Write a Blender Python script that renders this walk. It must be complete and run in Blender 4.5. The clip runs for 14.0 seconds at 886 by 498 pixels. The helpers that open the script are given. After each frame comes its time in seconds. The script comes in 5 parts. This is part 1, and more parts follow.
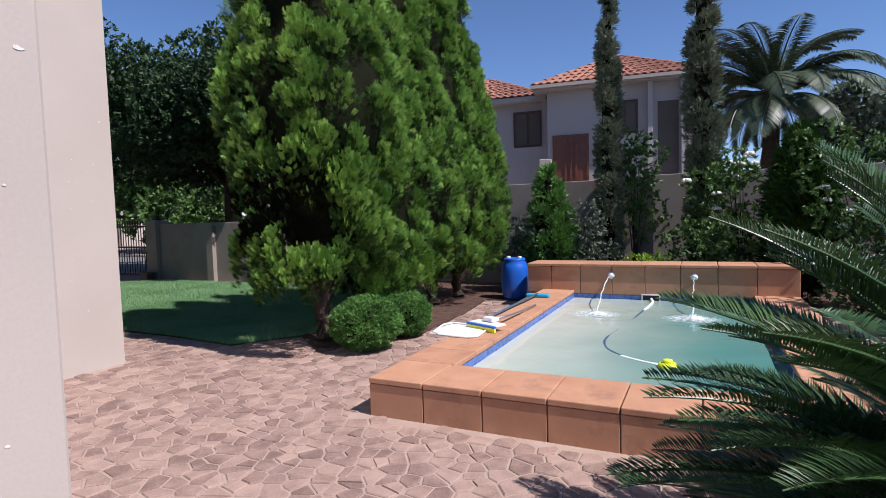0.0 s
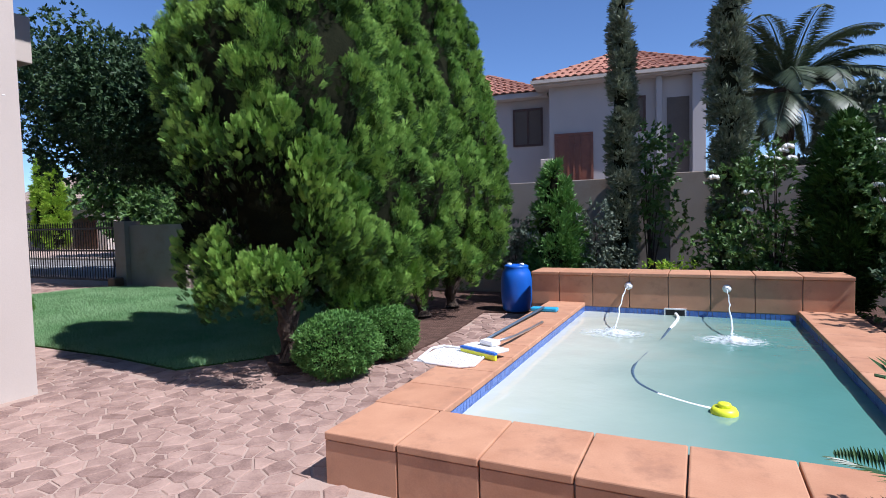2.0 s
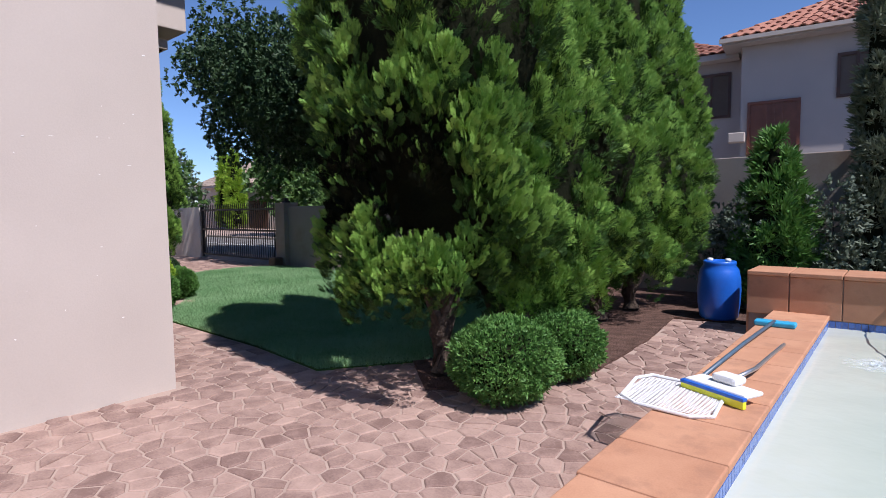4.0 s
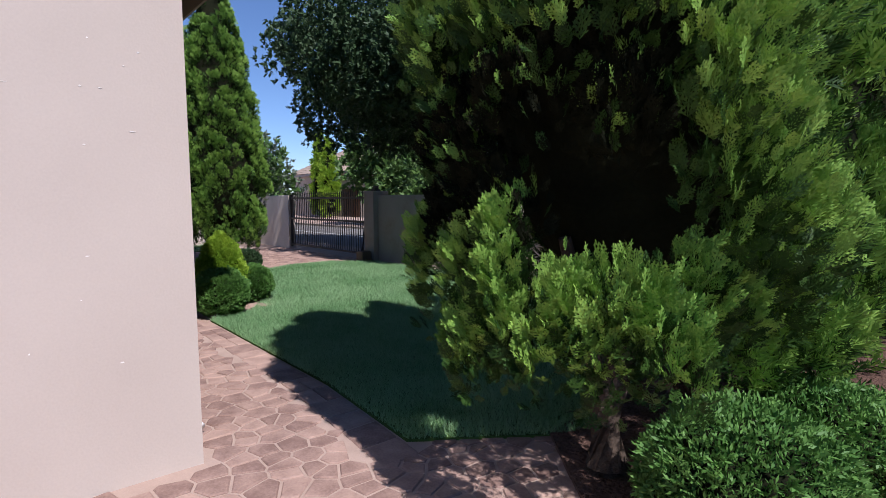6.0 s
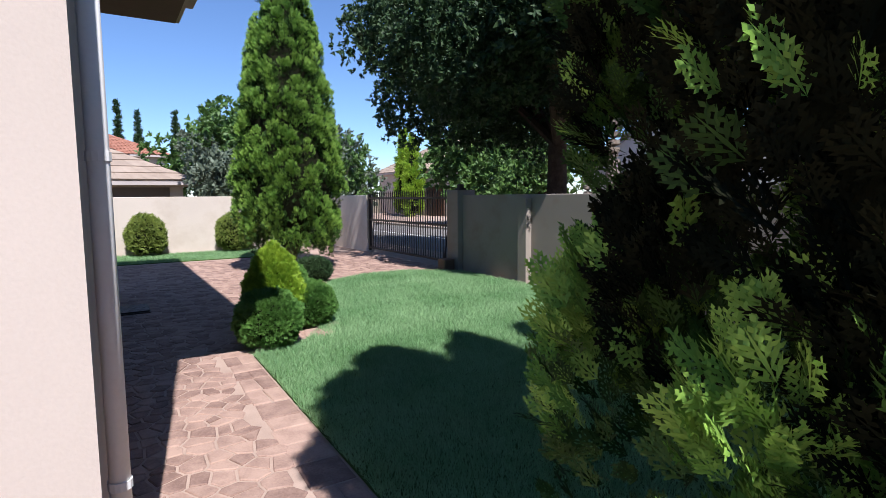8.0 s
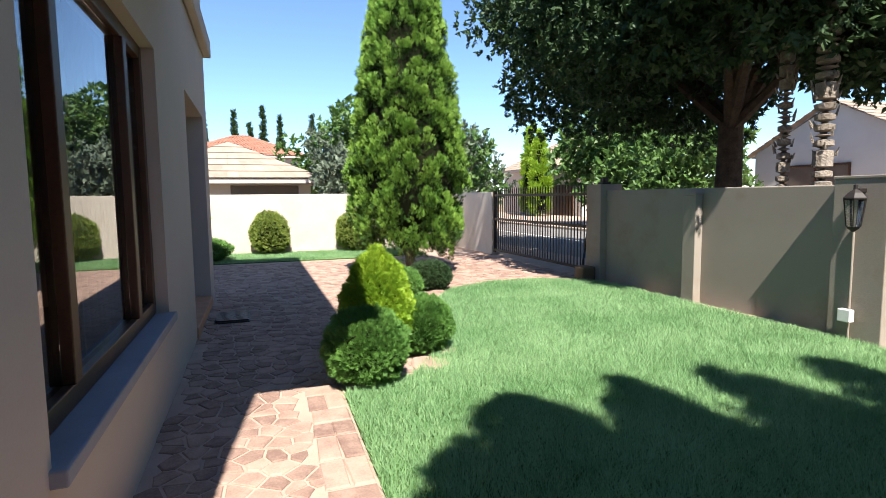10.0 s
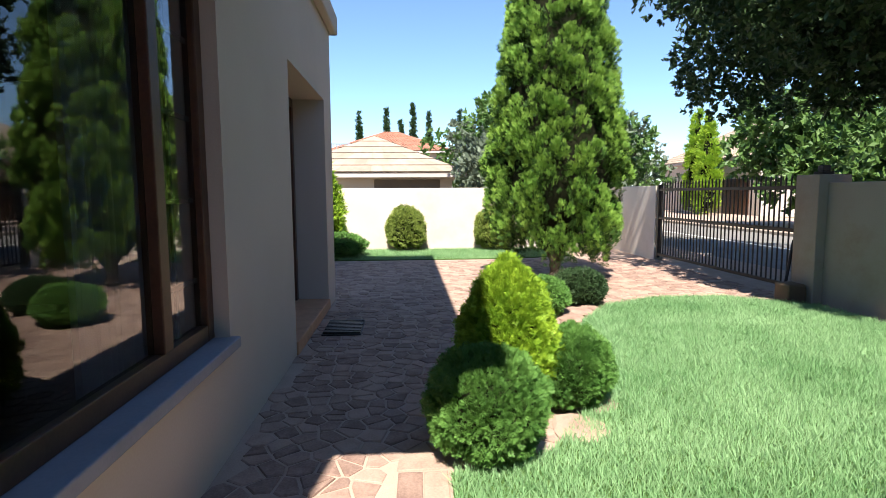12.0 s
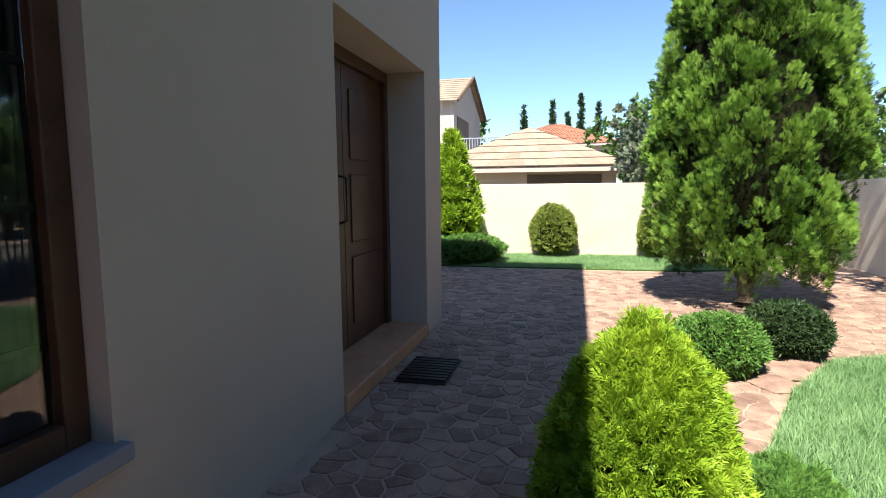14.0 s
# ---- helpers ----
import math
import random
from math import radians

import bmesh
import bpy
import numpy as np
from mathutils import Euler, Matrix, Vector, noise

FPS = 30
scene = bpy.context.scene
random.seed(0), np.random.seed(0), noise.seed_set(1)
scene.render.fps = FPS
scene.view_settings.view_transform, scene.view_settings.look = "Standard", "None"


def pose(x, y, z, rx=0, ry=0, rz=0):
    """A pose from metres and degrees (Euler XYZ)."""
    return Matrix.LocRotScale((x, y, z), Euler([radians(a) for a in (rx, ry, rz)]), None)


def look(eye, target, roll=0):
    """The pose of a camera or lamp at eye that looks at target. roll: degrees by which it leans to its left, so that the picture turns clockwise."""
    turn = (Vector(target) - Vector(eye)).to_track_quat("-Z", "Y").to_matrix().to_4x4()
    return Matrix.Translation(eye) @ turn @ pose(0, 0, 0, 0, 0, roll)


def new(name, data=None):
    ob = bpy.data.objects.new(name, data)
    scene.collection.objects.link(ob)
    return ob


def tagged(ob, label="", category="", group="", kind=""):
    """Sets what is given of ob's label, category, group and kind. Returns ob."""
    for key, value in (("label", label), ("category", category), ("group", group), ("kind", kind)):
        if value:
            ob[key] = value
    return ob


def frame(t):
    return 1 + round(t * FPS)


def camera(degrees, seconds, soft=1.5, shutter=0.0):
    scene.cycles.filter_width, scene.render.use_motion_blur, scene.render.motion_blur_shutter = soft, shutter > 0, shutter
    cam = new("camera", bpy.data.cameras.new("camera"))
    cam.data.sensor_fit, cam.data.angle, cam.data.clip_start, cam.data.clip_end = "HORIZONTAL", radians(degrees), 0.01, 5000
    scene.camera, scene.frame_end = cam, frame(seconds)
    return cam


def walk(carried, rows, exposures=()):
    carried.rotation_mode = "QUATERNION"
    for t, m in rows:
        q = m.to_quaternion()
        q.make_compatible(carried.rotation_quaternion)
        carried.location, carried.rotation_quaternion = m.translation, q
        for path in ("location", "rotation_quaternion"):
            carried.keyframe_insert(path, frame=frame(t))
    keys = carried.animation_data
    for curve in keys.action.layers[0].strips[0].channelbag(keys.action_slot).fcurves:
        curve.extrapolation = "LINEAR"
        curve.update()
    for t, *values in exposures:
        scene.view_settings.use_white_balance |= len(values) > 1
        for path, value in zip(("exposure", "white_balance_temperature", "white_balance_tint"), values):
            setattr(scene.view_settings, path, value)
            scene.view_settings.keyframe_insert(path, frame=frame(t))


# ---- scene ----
cam = camera(78.0, 14.0, 0.9)
METRES, EYE, TILT, LEAN, TURN = 10.3, 1.5, 0.0, 0.0, 25.6
ROWS = [
    (0.0, 0.0, 0.0, 0.0, -0.1, -3.48, 1.67),
    (0.5, 0.0035, 0.0296, -0.0009, -1.44, -3.32, 1.65),
    (1.0, 0.0068, 0.0559, -0.0037, -1.55, -3.13, 1.58),
    (1.5, 0.0079, 0.0836, -0.0042, -1.38, -3.01, 1.46),
    (2.0, 0.007, 0.1085, -0.0054, -0.41, -3.02, 1.37),
    (2.5, 0.0041, 0.1356, -0.0065, 2.15, -3.09, 1.25),
    (3.0, -0.0039, 0.1607, -0.0088, 6.82, -3.4, 1.11),
    (5.5, -0.0915, 0.3336, -0.0079, 21.8, -5.26, 0.39),
    (6.0, -0.1121, 0.3709, -0.007, 23.86, -5.32, 0.32),
    (6.5, -0.1352, 0.4075, -0.0042, 25.64, -5.4, 0.26),
    (7.0, -0.155, 0.4429, -0.0021, 27.32, -5.42, 0.32),
    (7.5, -0.1734, 0.4767, -0.002, 29.98, -5.48, 0.42),
    (10.0, -0.2863, 0.6207, -0.0076, 45.49, -5.45, 0.6),
    (10.5, -0.3048, 0.6411, -0.0098, 50.39, -5.54, 0.52),
    (11.0, -0.3286, 0.6609, -0.01, 54.19, -5.61, 0.51),
    (11.5, -0.3548, 0.6812, -0.0105, 57.24, -5.69, 0.43),
    (12.0, -0.3854, 0.7062, -0.0107, 60.62, -5.78, 0.31),
    (12.5, -0.4182, 0.7309, -0.0112, 64.11, -5.82, 0.4),
    (13.0, -0.4484, 0.7583, -0.0118, 68.11, -5.83, 0.5),
    (13.5, -0.4788, 0.7864, -0.0113, 73.11, -5.92, 0.56),
    (14.0, -0.5101, 0.8119, -0.0101, 78.0, -6.06, 0.53),
]
ROWS = [(t, x - 0.0029 * min(1, max(0, (t - 7.5) / 2.5)), y - 0.0061 * min(1, max(0, (t - 7.5) / 2.5)), *r) for t, x, y, *r in ROWS]
EXPOSURES = [(0.0, 0.3, 6000, 18), (1.5, 0.46, 5680, 17), (2.5, 0.48, 5720, 17.5), (3.0, 0.42, 5800, 18.5), (5.5, 0.28, 5900, 20), (7.5, 0.52, 5900, 17), (10.0, 1.38, 6600, 9), (12.5, 1.42, 6750, 8), (14.0, 1.3, 6950, 6)]
walk(cam, [(t, pose(0, 0, EYE, TILT, LEAN, TURN) @ pose(METRES * x, METRES * y, METRES * z, 90 + pitch, roll, yaw)) for t, x, y, z, yaw, pitch, roll in ROWS], EXPOSURES)

# ---- light ----
SUN = Vector((-0.74, 0.11, -1.0))           # the way the sunlight travels
elev = math.atan2(1.0, math.hypot(SUN.x, SUN.y))
azim = math.atan2(-SUN.x, -SUN.y)           # clockwise from +y
world = bpy.data.worlds.new("world")
scene.world = world
world.use_nodes = True
wn = world.node_tree
sky = wn.nodes.new("ShaderNodeTexSky")
sky.sky_type = "NISHITA"
sky.sun_disc = False
sky.sun_elevation = elev
sky.sun_rotation = azim
sky.altitude = 1500.0
sky.air_density, sky.dust_density, sky.ozone_density = 1.0, 0.0, 6.0
bg = wn.nodes["Background"]
bg.inputs["Strength"].default_value = 0.10
wn.links.new(sky.outputs[0], bg.inputs["Color"])
sun_data = bpy.data.lights.new("sun", "SUN")
sun_data.energy, sun_data.angle, sun_data.color = 5.0, radians(0.5), (1.0, 0.95, 0.88)
sun = new("sun", sun_data)
sun.matrix_world = look((20, -5, 30), Vector((20, -5, 30)) + SUN)


# ---- materials ----
def mat(name, c1, c2, rough=0.8, scale=3.0, fine=60.0, bump=0.3, dist=0.004, metal=0.0, spec=0.5, island=0.0, obj=0.0, translucent=0.0, stain=None, stain_scale=0.8):
    """A surface with coarse and fine variation between two colours."""
    m = bpy.data.materials.new(name)
    m.use_nodes = True
    nt = m.node_tree
    n, l = nt.nodes, nt.links
    p = n["Principled BSDF"]
    p.inputs["Roughness"].default_value = rough
    p.inputs["Metallic"].default_value = metal
    p.inputs["Specular IOR Level"].default_value = spec
    tc = n.new("ShaderNodeTexCoord")
    a = n.new("ShaderNodeTexNoise")
    a.inputs["Scale"].default_value = scale
    a.inputs["Detail"].default_value = 4
    b = n.new("ShaderNodeTexNoise")
    b.inputs["Scale"].default_value = fine
    b.inputs["Detail"].default_value = 3
    for q in (a, b):
        l.new(tc.outputs["Object"], q.inputs["Vector"])
    s = n.new("ShaderNodeMath")
    s.operation = "MULTIPLY_ADD"
    l.new(a.outputs["Fac"], s.inputs[0])
    s.inputs[1].default_value = 1.6
    s2 = n.new("ShaderNodeMath")
    s2.operation = "MULTIPLY_ADD"
    l.new(b.outputs["Fac"], s2.inputs[0])
    s2.inputs[1].default_value = 0.8
    s2.inputs[2].default_value = -0.7
    l.new(s2.outputs[0], s.inputs[2])
    last = s.outputs[0]
    for use, node, out in ((island, "ShaderNodeNewGeometry", "Random Per Island"), (obj, "ShaderNodeObjectInfo", "Random")):
        if use:
            g = n.new(node)
            e = n.new("ShaderNodeMath")
            e.operation = "MULTIPLY_ADD"
            l.new(g.outputs[out], e.inputs[0])
            e.inputs[1].default_value = use
            e2 = n.new("ShaderNodeMath")
            e2.operation = "SUBTRACT"
            l.new(last, e2.inputs[0])
            e2.inputs[1].default_value = use / 2
            l.new(e2.outputs[0], e.inputs[2])
            last = e.outputs[0]
    mix = n.new("ShaderNodeMix")
    mix.data_type = "RGBA"
    mix.clamp_factor = True
    mix.inputs[6].default_value = (*c1, 1)
    mix.inputs[7].default_value = (*c2, 1)
    l.new(last, mix.inputs[0])
    col = mix.outputs[2]
    if stain:
        w = n.new("ShaderNodeTexNoise")
        w.inputs["Scale"].default_value = stain_scale
        w.inputs["Detail"].default_value = 8
        w.inputs["Roughness"].default_value = 0.7
        l.new(tc.outputs["Object"], w.inputs["Vector"])
        r = n.new("ShaderNodeValToRGB")
        r.color_ramp.elements[0].position = 0.52
        r.color_ramp.elements[1].position = 0.75
        l.new(w.outputs["Fac"], r.inputs[0])
        mx = n.new("ShaderNodeMix")
        mx.data_type = "RGBA"
        l.new(r.outputs[0], mx.inputs[0])
        l.new(col, mx.inputs[6])
        mx.inputs[7].default_value = (*stain, 1)
        col = mx.outputs[2]
    l.new(col, p.inputs["Base Color"])
    if bump:
        bp = n.new("ShaderNodeBump")
        bp.inputs["Strength"].default_value = bump
        bp.inputs["Distance"].default_value = dist
        l.new(b.outputs["Fac"], bp.inputs["Height"])
        l.new(bp.outputs[0], p.inputs["Normal"])
    if translucent:
        t = n.new("ShaderNodeBsdfTranslucent")
        l.new(col, t.inputs["Color"])
        ms = n.new("ShaderNodeMixShader")
        ms.inputs[0].default_value = translucent
        l.new(p.outputs[0], ms.inputs[1])
        l.new(t.outputs[0], ms.inputs[2])
        l.new(ms.outputs[0], n["Material Output"].inputs["Surface"])
    return m


PLASTER = mat("painted_plaster", (0.455, 0.39, 0.335), (0.515, 0.447, 0.385), 0.9, 1.2, 90, 0.25, 0.003, spec=0.2)
# darkened wall plaster: shade on the garden walls is put into the colour
SHADEDWALL = mat("boundary_plaster_shaded", (0.27, 0.235, 0.20), (0.34, 0.295, 0.25), 0.92, 0.9, 70, 0.35, 0.004, spec=0.2, stain=(0.24, 0.175, 0.13), stain_scale=0.7)
# brightened wall plaster: full sun on the west wall is in the colour
SUNLITWALL = mat("cream_wall_plaster_sunlit", (0.50, 0.44, 0.38), (0.60, 0.53, 0.46), 0.92, 0.9, 70, 0.3, 0.004, spec=0.2, stain=(0.46, 0.39, 0.32), stain_scale=0.8)
NBPAINT = mat("neighbour_plaster", (0.40, 0.355, 0.335), (0.47, 0.42, 0.39), 0.9, 1.0, 40, 0.2, spec=0.2)
TERRA = mat("terracotta_paver", (0.42, 0.205, 0.115), (0.54, 0.29, 0.17), 0.75, 5, 110, 0.2, 0.002, obj=0.5, spec=0.3, stain=(0.33, 0.17, 0.105), stain_scale=4)
STONE = mat("paving_stone", (0.20, 0.125, 0.10), (0.41, 0.28, 0.22), 0.85, 7, 70, 0.5, 0.006, island=0.85, spec=0.3, stain=(0.36, 0.245, 0.195), stain_scale=6)
STONE1 = mat("paving_stone_loose", (0.20, 0.125, 0.10), (0.41, 0.28, 0.22), 0.85, 7, 70, 0.5, 0.006, obj=0.85, spec=0.3, stain=(0.36, 0.245, 0.195), stain_scale=6)
MORTAR = mat("sandy_mortar", (0.33, 0.24, 0.19), (0.45, 0.335, 0.27), 0.95, 4, 120, 0.5, 0.004, spec=0.2)
SOIL = mat("mulch_soil", (0.05, 0.028, 0.02), (0.17, 0.10, 0.075), 0.95, 9, 45, 1.0, 0.03, spec=0.2)
EARTH = mat("dry_ground", (0.16, 0.13, 0.08), (0.25, 0.2, 0.13), 0.95, 0.5, 12, 0.4, 0.02, spec=0.2)
TURF = mat("turf_soil", (0.035, 0.075, 0.015), (0.07, 0.13, 0.03), 0.95, 3, 40, 0.6, 0.02, spec=0.2)
GRASS = mat("grass_blade", (0.155, 0.315, 0.125), (0.35, 0.53, 0.275), 0.6, 1.2, 9, 0, island=0.7, translucent=0.35, spec=0.2)
ASPHALT = mat("road_asphalt", (0.16, 0.15, 0.14), (0.22, 0.21, 0.20), 0.9, 2, 80, 0.4, spec=0.3)
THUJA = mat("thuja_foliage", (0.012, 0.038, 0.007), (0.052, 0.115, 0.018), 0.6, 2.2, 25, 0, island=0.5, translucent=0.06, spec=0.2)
# paler young growth, with the brightness of sunlit clump faces painted in
THUJATIP = mat("thuja_lit_young_tips", (0.11, 0.25, 0.04), (0.30, 0.47, 0.085), 0.6, 3, 25, 0, island=0.5, translucent=0.12, spec=0.2)
# near-black: the shade among the inner twigs is put into this colour
THUJASHADE = mat("thuja_inner_shade", (0.006, 0.008, 0.004), (0.016, 0.017, 0.008), 0.95, 5, 40, 0.4, 0.02, spec=0.05)
BOX = mat("box_foliage", (0.055, 0.15, 0.028), (0.15, 0.30, 0.065), 0.55, 6, 30, 0, island=0.6, translucent=0.2, spec=0.3)
GOLDEN = mat("golden_foliage", (0.13, 0.27, 0.02), (0.40, 0.55, 0.05), 0.55, 5, 30, 0, island=0.6, translucent=0.3, spec=0.3)
DARKLEAF = mat("dark_leaf", (0.018, 0.045, 0.016), (0.06, 0.105, 0.04), 0.55, 1.5, 20, 0, island=0.7, translucent=0.15, spec=0.25)
OLIVE = mat("olive_green_leaf", (0.11, 0.16, 0.03), (0.26, 0.32, 0.065), 0.55, 5, 30, 0, island=0.6, translucent=0.2, spec=0.3)
MIDLEAF = mat("mid_leaf", (0.04, 0.10, 0.02), (0.12, 0.21, 0.05), 0.5, 1.5, 20, 0, island=0.7, translucent=0.25, spec=0.4)
PALMLEAF = mat("palm_leaf", (0.03, 0.05, 0.025), (0.10, 0.13, 0.065), 0.45, 2, 20, 0, island=0.6, translucent=0.1, spec=0.4)
GREYLEAF = mat("grey_leaf", (0.07, 0.10, 0.065), (0.18, 0.215, 0.15), 0.6, 2, 20, 0, island=0.7, translucent=0.2, spec=0.3)
CYPRESS = mat("cypress_foliage", (0.09, 0.115, 0.07), (0.22, 0.25, 0.165), 0.6, 2, 20, 0, island=0.7, translucent=0.15, spec=0.2)
CYCAD = mat("cycad_leaf", (0.02, 0.06, 0.02), (0.06, 0.12, 0.03), 0.38, 5, 30, 0, island=0.5, translucent=0.05, spec=0.4)
BARK = mat("bark", (0.035, 0.026, 0.02), (0.095, 0.07, 0.052), 0.95, 8, 35, 1.0, 0.02, spec=0.2)
PALEBARK = mat("pale_palm_bark", (0.16, 0.13, 0.10), (0.36, 0.31, 0.26), 0.95, 7, 40, 1.0, 0.02, spec=0.2)
PETAL = mat("white_petal", (0.75, 0.74, 0.68), (0.85, 0.84, 0.8), 0.7, 20, 60, 0, translucent=0.2)
DARKWOOD = mat("dark_wood", (0.045, 0.018, 0.010), (0.10, 0.042, 0.022), 0.45, 6, 60, 0.2, 0.002)
IRON = mat("dark_iron", (0.018, 0.014, 0.013), (0.035, 0.028, 0.025), 0.5, 8, 60, 0.1, 0.001, metal=0.3)
WHITEPVC = mat("white_plastic", (0.74, 0.74, 0.72), (0.82, 0.82, 0.80), 0.4, 10, 60, 0.05)
BLUEPVC = mat("blue_plastic", (0.012, 0.09, 0.42), (0.02, 0.13, 0.55), 0.35, 4, 60, 0.05)
LIGHTBLUE = mat("light_blue_plastic", (0.03, 0.32, 0.55), (0.05, 0.42, 0.65), 0.4, 10, 60, 0.05)
YELLOW = mat("yellow_plastic", (0.72, 0.78, 0.02), (0.85, 0.9, 0.05), 0.4, 10, 60, 0.05)
MOSAIC = mat("blue_mosaic", (0.02, 0.05, 0.22), (0.09, 0.17, 0.45), 0.25, 14, 60, 0.05, obj=1.2, island=1.2)
ALU = mat("aluminium", (0.55, 0.55, 0.55), (0.68, 0.68, 0.68), 0.35, 10, 60, 0.05, metal=0.9)
ROOFTILE = mat("red_roof_tile", (0.25, 0.105, 0.07), (0.38, 0.18, 0.12), 0.85, 3, 30, 0.3, island=0.6, spec=0.3)
PALETILE = mat("pale_roof_tile", (0.26, 0.20, 0.155), (0.36, 0.285, 0.225), 0.85, 3, 30, 0.3, island=0.6, spec=0.3)
SLATEBLUE = mat("sill_paint", (0.20, 0.21, 0.25), (0.27, 0.27, 0.31), 0.7, 4, 60, 0.2)
# room surfaces; also the painted darkness of openings drawn as flat sheets
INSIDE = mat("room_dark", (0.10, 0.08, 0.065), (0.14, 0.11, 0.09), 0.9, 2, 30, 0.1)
POOLSHELL = mat("pool_plaster", (0.45, 0.62, 0.62), (0.60, 0.74, 0.72), 0.8, 1.2, 30, 0.2, spec=0.3)
SOFFIT = mat("dark_soffit", (0.10, 0.062, 0.04), (0.15, 0.095, 0.06), 0.8, 3, 40, 0.2)


def glass(name, rough=0.0, tint=(0.9, 0.95, 0.95), ior=1.45):
    m = bpy.data.materials.new(name)
    m.use_nodes = True
    p = m.node_tree.nodes["Principled BSDF"]
    p.inputs["Base Color"].default_value = (*tint, 1)
    p.inputs["Roughness"].default_value = rough
    p.inputs["Transmission Weight"].default_value = 1.0
    p.inputs["IOR"].default_value = ior
    return m


GLASS = glass("window_glass", 0.0, (0.72, 0.75, 0.76), 1.5)
LAMPGLASS = glass("lamp_glass", 0.15)


def water_material():
    """Milky pool water: a cloudy turquoise body under a glossy rippled surface."""
    m = bpy.data.materials.new("cloudy_pool_water")
    m.use_nodes = True
    n, l = m.node_tree.nodes, m.node_tree.links
    p = n["Principled BSDF"]
    tc = n.new("ShaderNodeTexCoord")
    a = n.new("ShaderNodeTexNoise")
    a.inputs["Scale"].default_value = 0.7
    a.inputs["Detail"].default_value = 2
    l.new(tc.outputs["Object"], a.inputs["Vector"])
    # pale on one side, green on the other: scattered sunlight painted by position
    xyz = n.new("ShaderNodeSeparateXYZ")
    l.new(tc.outputs["Object"], xyz.inputs[0])
    reach = n.new("ShaderNodeMapRange")
    reach.interpolation_type = "SMOOTHSTEP"
    reach.inputs["From Min"].default_value = -2.0
    reach.inputs["From Max"].default_value = 0.35
    wob = n.new("ShaderNodeMath")
    wob.operation = "MULTIPLY_ADD"
    l.new(a.outputs["Fac"], wob.inputs[0])
    wob.inputs[1].default_value = 0.9
    l.new(xyz.outputs["X"], wob.inputs[2])
    wob2 = n.new("ShaderNodeMath")
    wob2.operation = "SUBTRACT"
    l.new(wob.outputs[0], wob2.inputs[0])
    wob2.inputs[1].default_value = 0.45
    l.new(wob2.outputs[0], reach.inputs["Value"])
    mix = n.new("ShaderNodeMix")
    mix.data_type = "RGBA"
    mix.inputs[6].default_value = (0.66, 0.70, 0.59, 1)
    mix.inputs[7].default_value = (0.12, 0.31, 0.27, 1)
    l.new(reach.outputs[0], mix.inputs[0])
    l.new(mix.outputs[2], p.inputs["Base Color"])
    p.inputs["Roughness"].default_value = 0.06
    p.inputs["IOR"].default_value = 1.33
    p.inputs["Transmission Weight"].default_value = 0.22
    b = n.new("ShaderNodeTexNoise")
    b.inputs["Scale"].default_value = 6.0
    b.inputs["Detail"].default_value = 3
    l.new(tc.outputs["Object"], b.inputs["Vector"])
    bp = n.new("ShaderNodeBump")
    bp.inputs["Strength"].default_value = 0.12
    bp.inputs["Distance"].default_value = 0.03
    l.new(b.outputs["Fac"], bp.inputs["Height"])
    l.new(bp.outputs[0], p.inputs["Normal"])
    return m


WATER = water_material()


def foam_film():
    """White foam that breaks up into open water towards its rim."""
    m = bpy.data.materials.new("foam_film")
    m.use_nodes = True
    n, l = m.node_tree.nodes, m.node_tree.links
    p = n["Principled BSDF"]
    p.inputs["Base Color"].default_value = (0.82, 0.88, 0.87, 1)
    p.inputs["Roughness"].default_value = 0.5
    tc = n.new("ShaderNodeTexCoord")
    ln = n.new("ShaderNodeVectorMath")
    ln.operation = "LENGTH"
    sc = n.new("ShaderNodeVectorMath")
    sc.operation = "MULTIPLY"
    sc.inputs[1].default_value = (2.2, 3.0, 0.0)
    l.new(tc.outputs["Object"], sc.inputs[0])
    l.new(sc.outputs[0], ln.inputs[0])
    t = n.new("ShaderNodeTexNoise")
    t.inputs["Scale"].default_value = 14.0
    t.inputs["Detail"].default_value = 6
    l.new(tc.outputs["Object"], t.inputs["Vector"])
    k = n.new("ShaderNodeMath")
    k.operation = "MULTIPLY_ADD"
    l.new(ln.outputs["Value"], k.inputs[0])
    k.inputs[1].default_value = -0.62
    l.new(t.outputs["Fac"], k.inputs[2])
    r = n.new("ShaderNodeMapRange")
    r.inputs["From Min"].default_value = 0.02
    r.inputs["From Max"].default_value = 0.55
    l.new(k.outputs[0], r.inputs["Value"])
    l.new(r.outputs[0], p.inputs["Alpha"])
    return m


FOAMFILM = foam_film()


# ---- building helpers ----
def mesh_of(bm, name):
    me = bpy.data.meshes.new(name)
    bm.normal_update()
    bm.to_mesh(me)
    bm.free()
    return me


def part(name, bm, material, parent=None, label="", smooth=False):
    me = bm if isinstance(bm, bpy.types.Mesh) else mesh_of(bm, name)
    if not me.materials:
        me.materials.append(material)
    if smooth:
        me.polygons.foreach_set("use_smooth", [True] * len(me.polygons))
    ob = new(name, me)
    if parent:
        ob.parent = parent
        ob.matrix_parent_inverse = parent.matrix_world.inverted() if parent.parent else parent.matrix_basis.inverted()
    if label:
        tagged(ob, label)
    return ob


def sub(name, at, label, parent):
    """A part that is only a joint for smaller pieces."""
    ob = new(name)
    ob.matrix_basis = pose(*at)
    ob.matrix_world = ob.matrix_basis
    ob.parent = parent
    ob.matrix_parent_inverse = parent.matrix_basis.inverted()
    return tagged(ob, label)


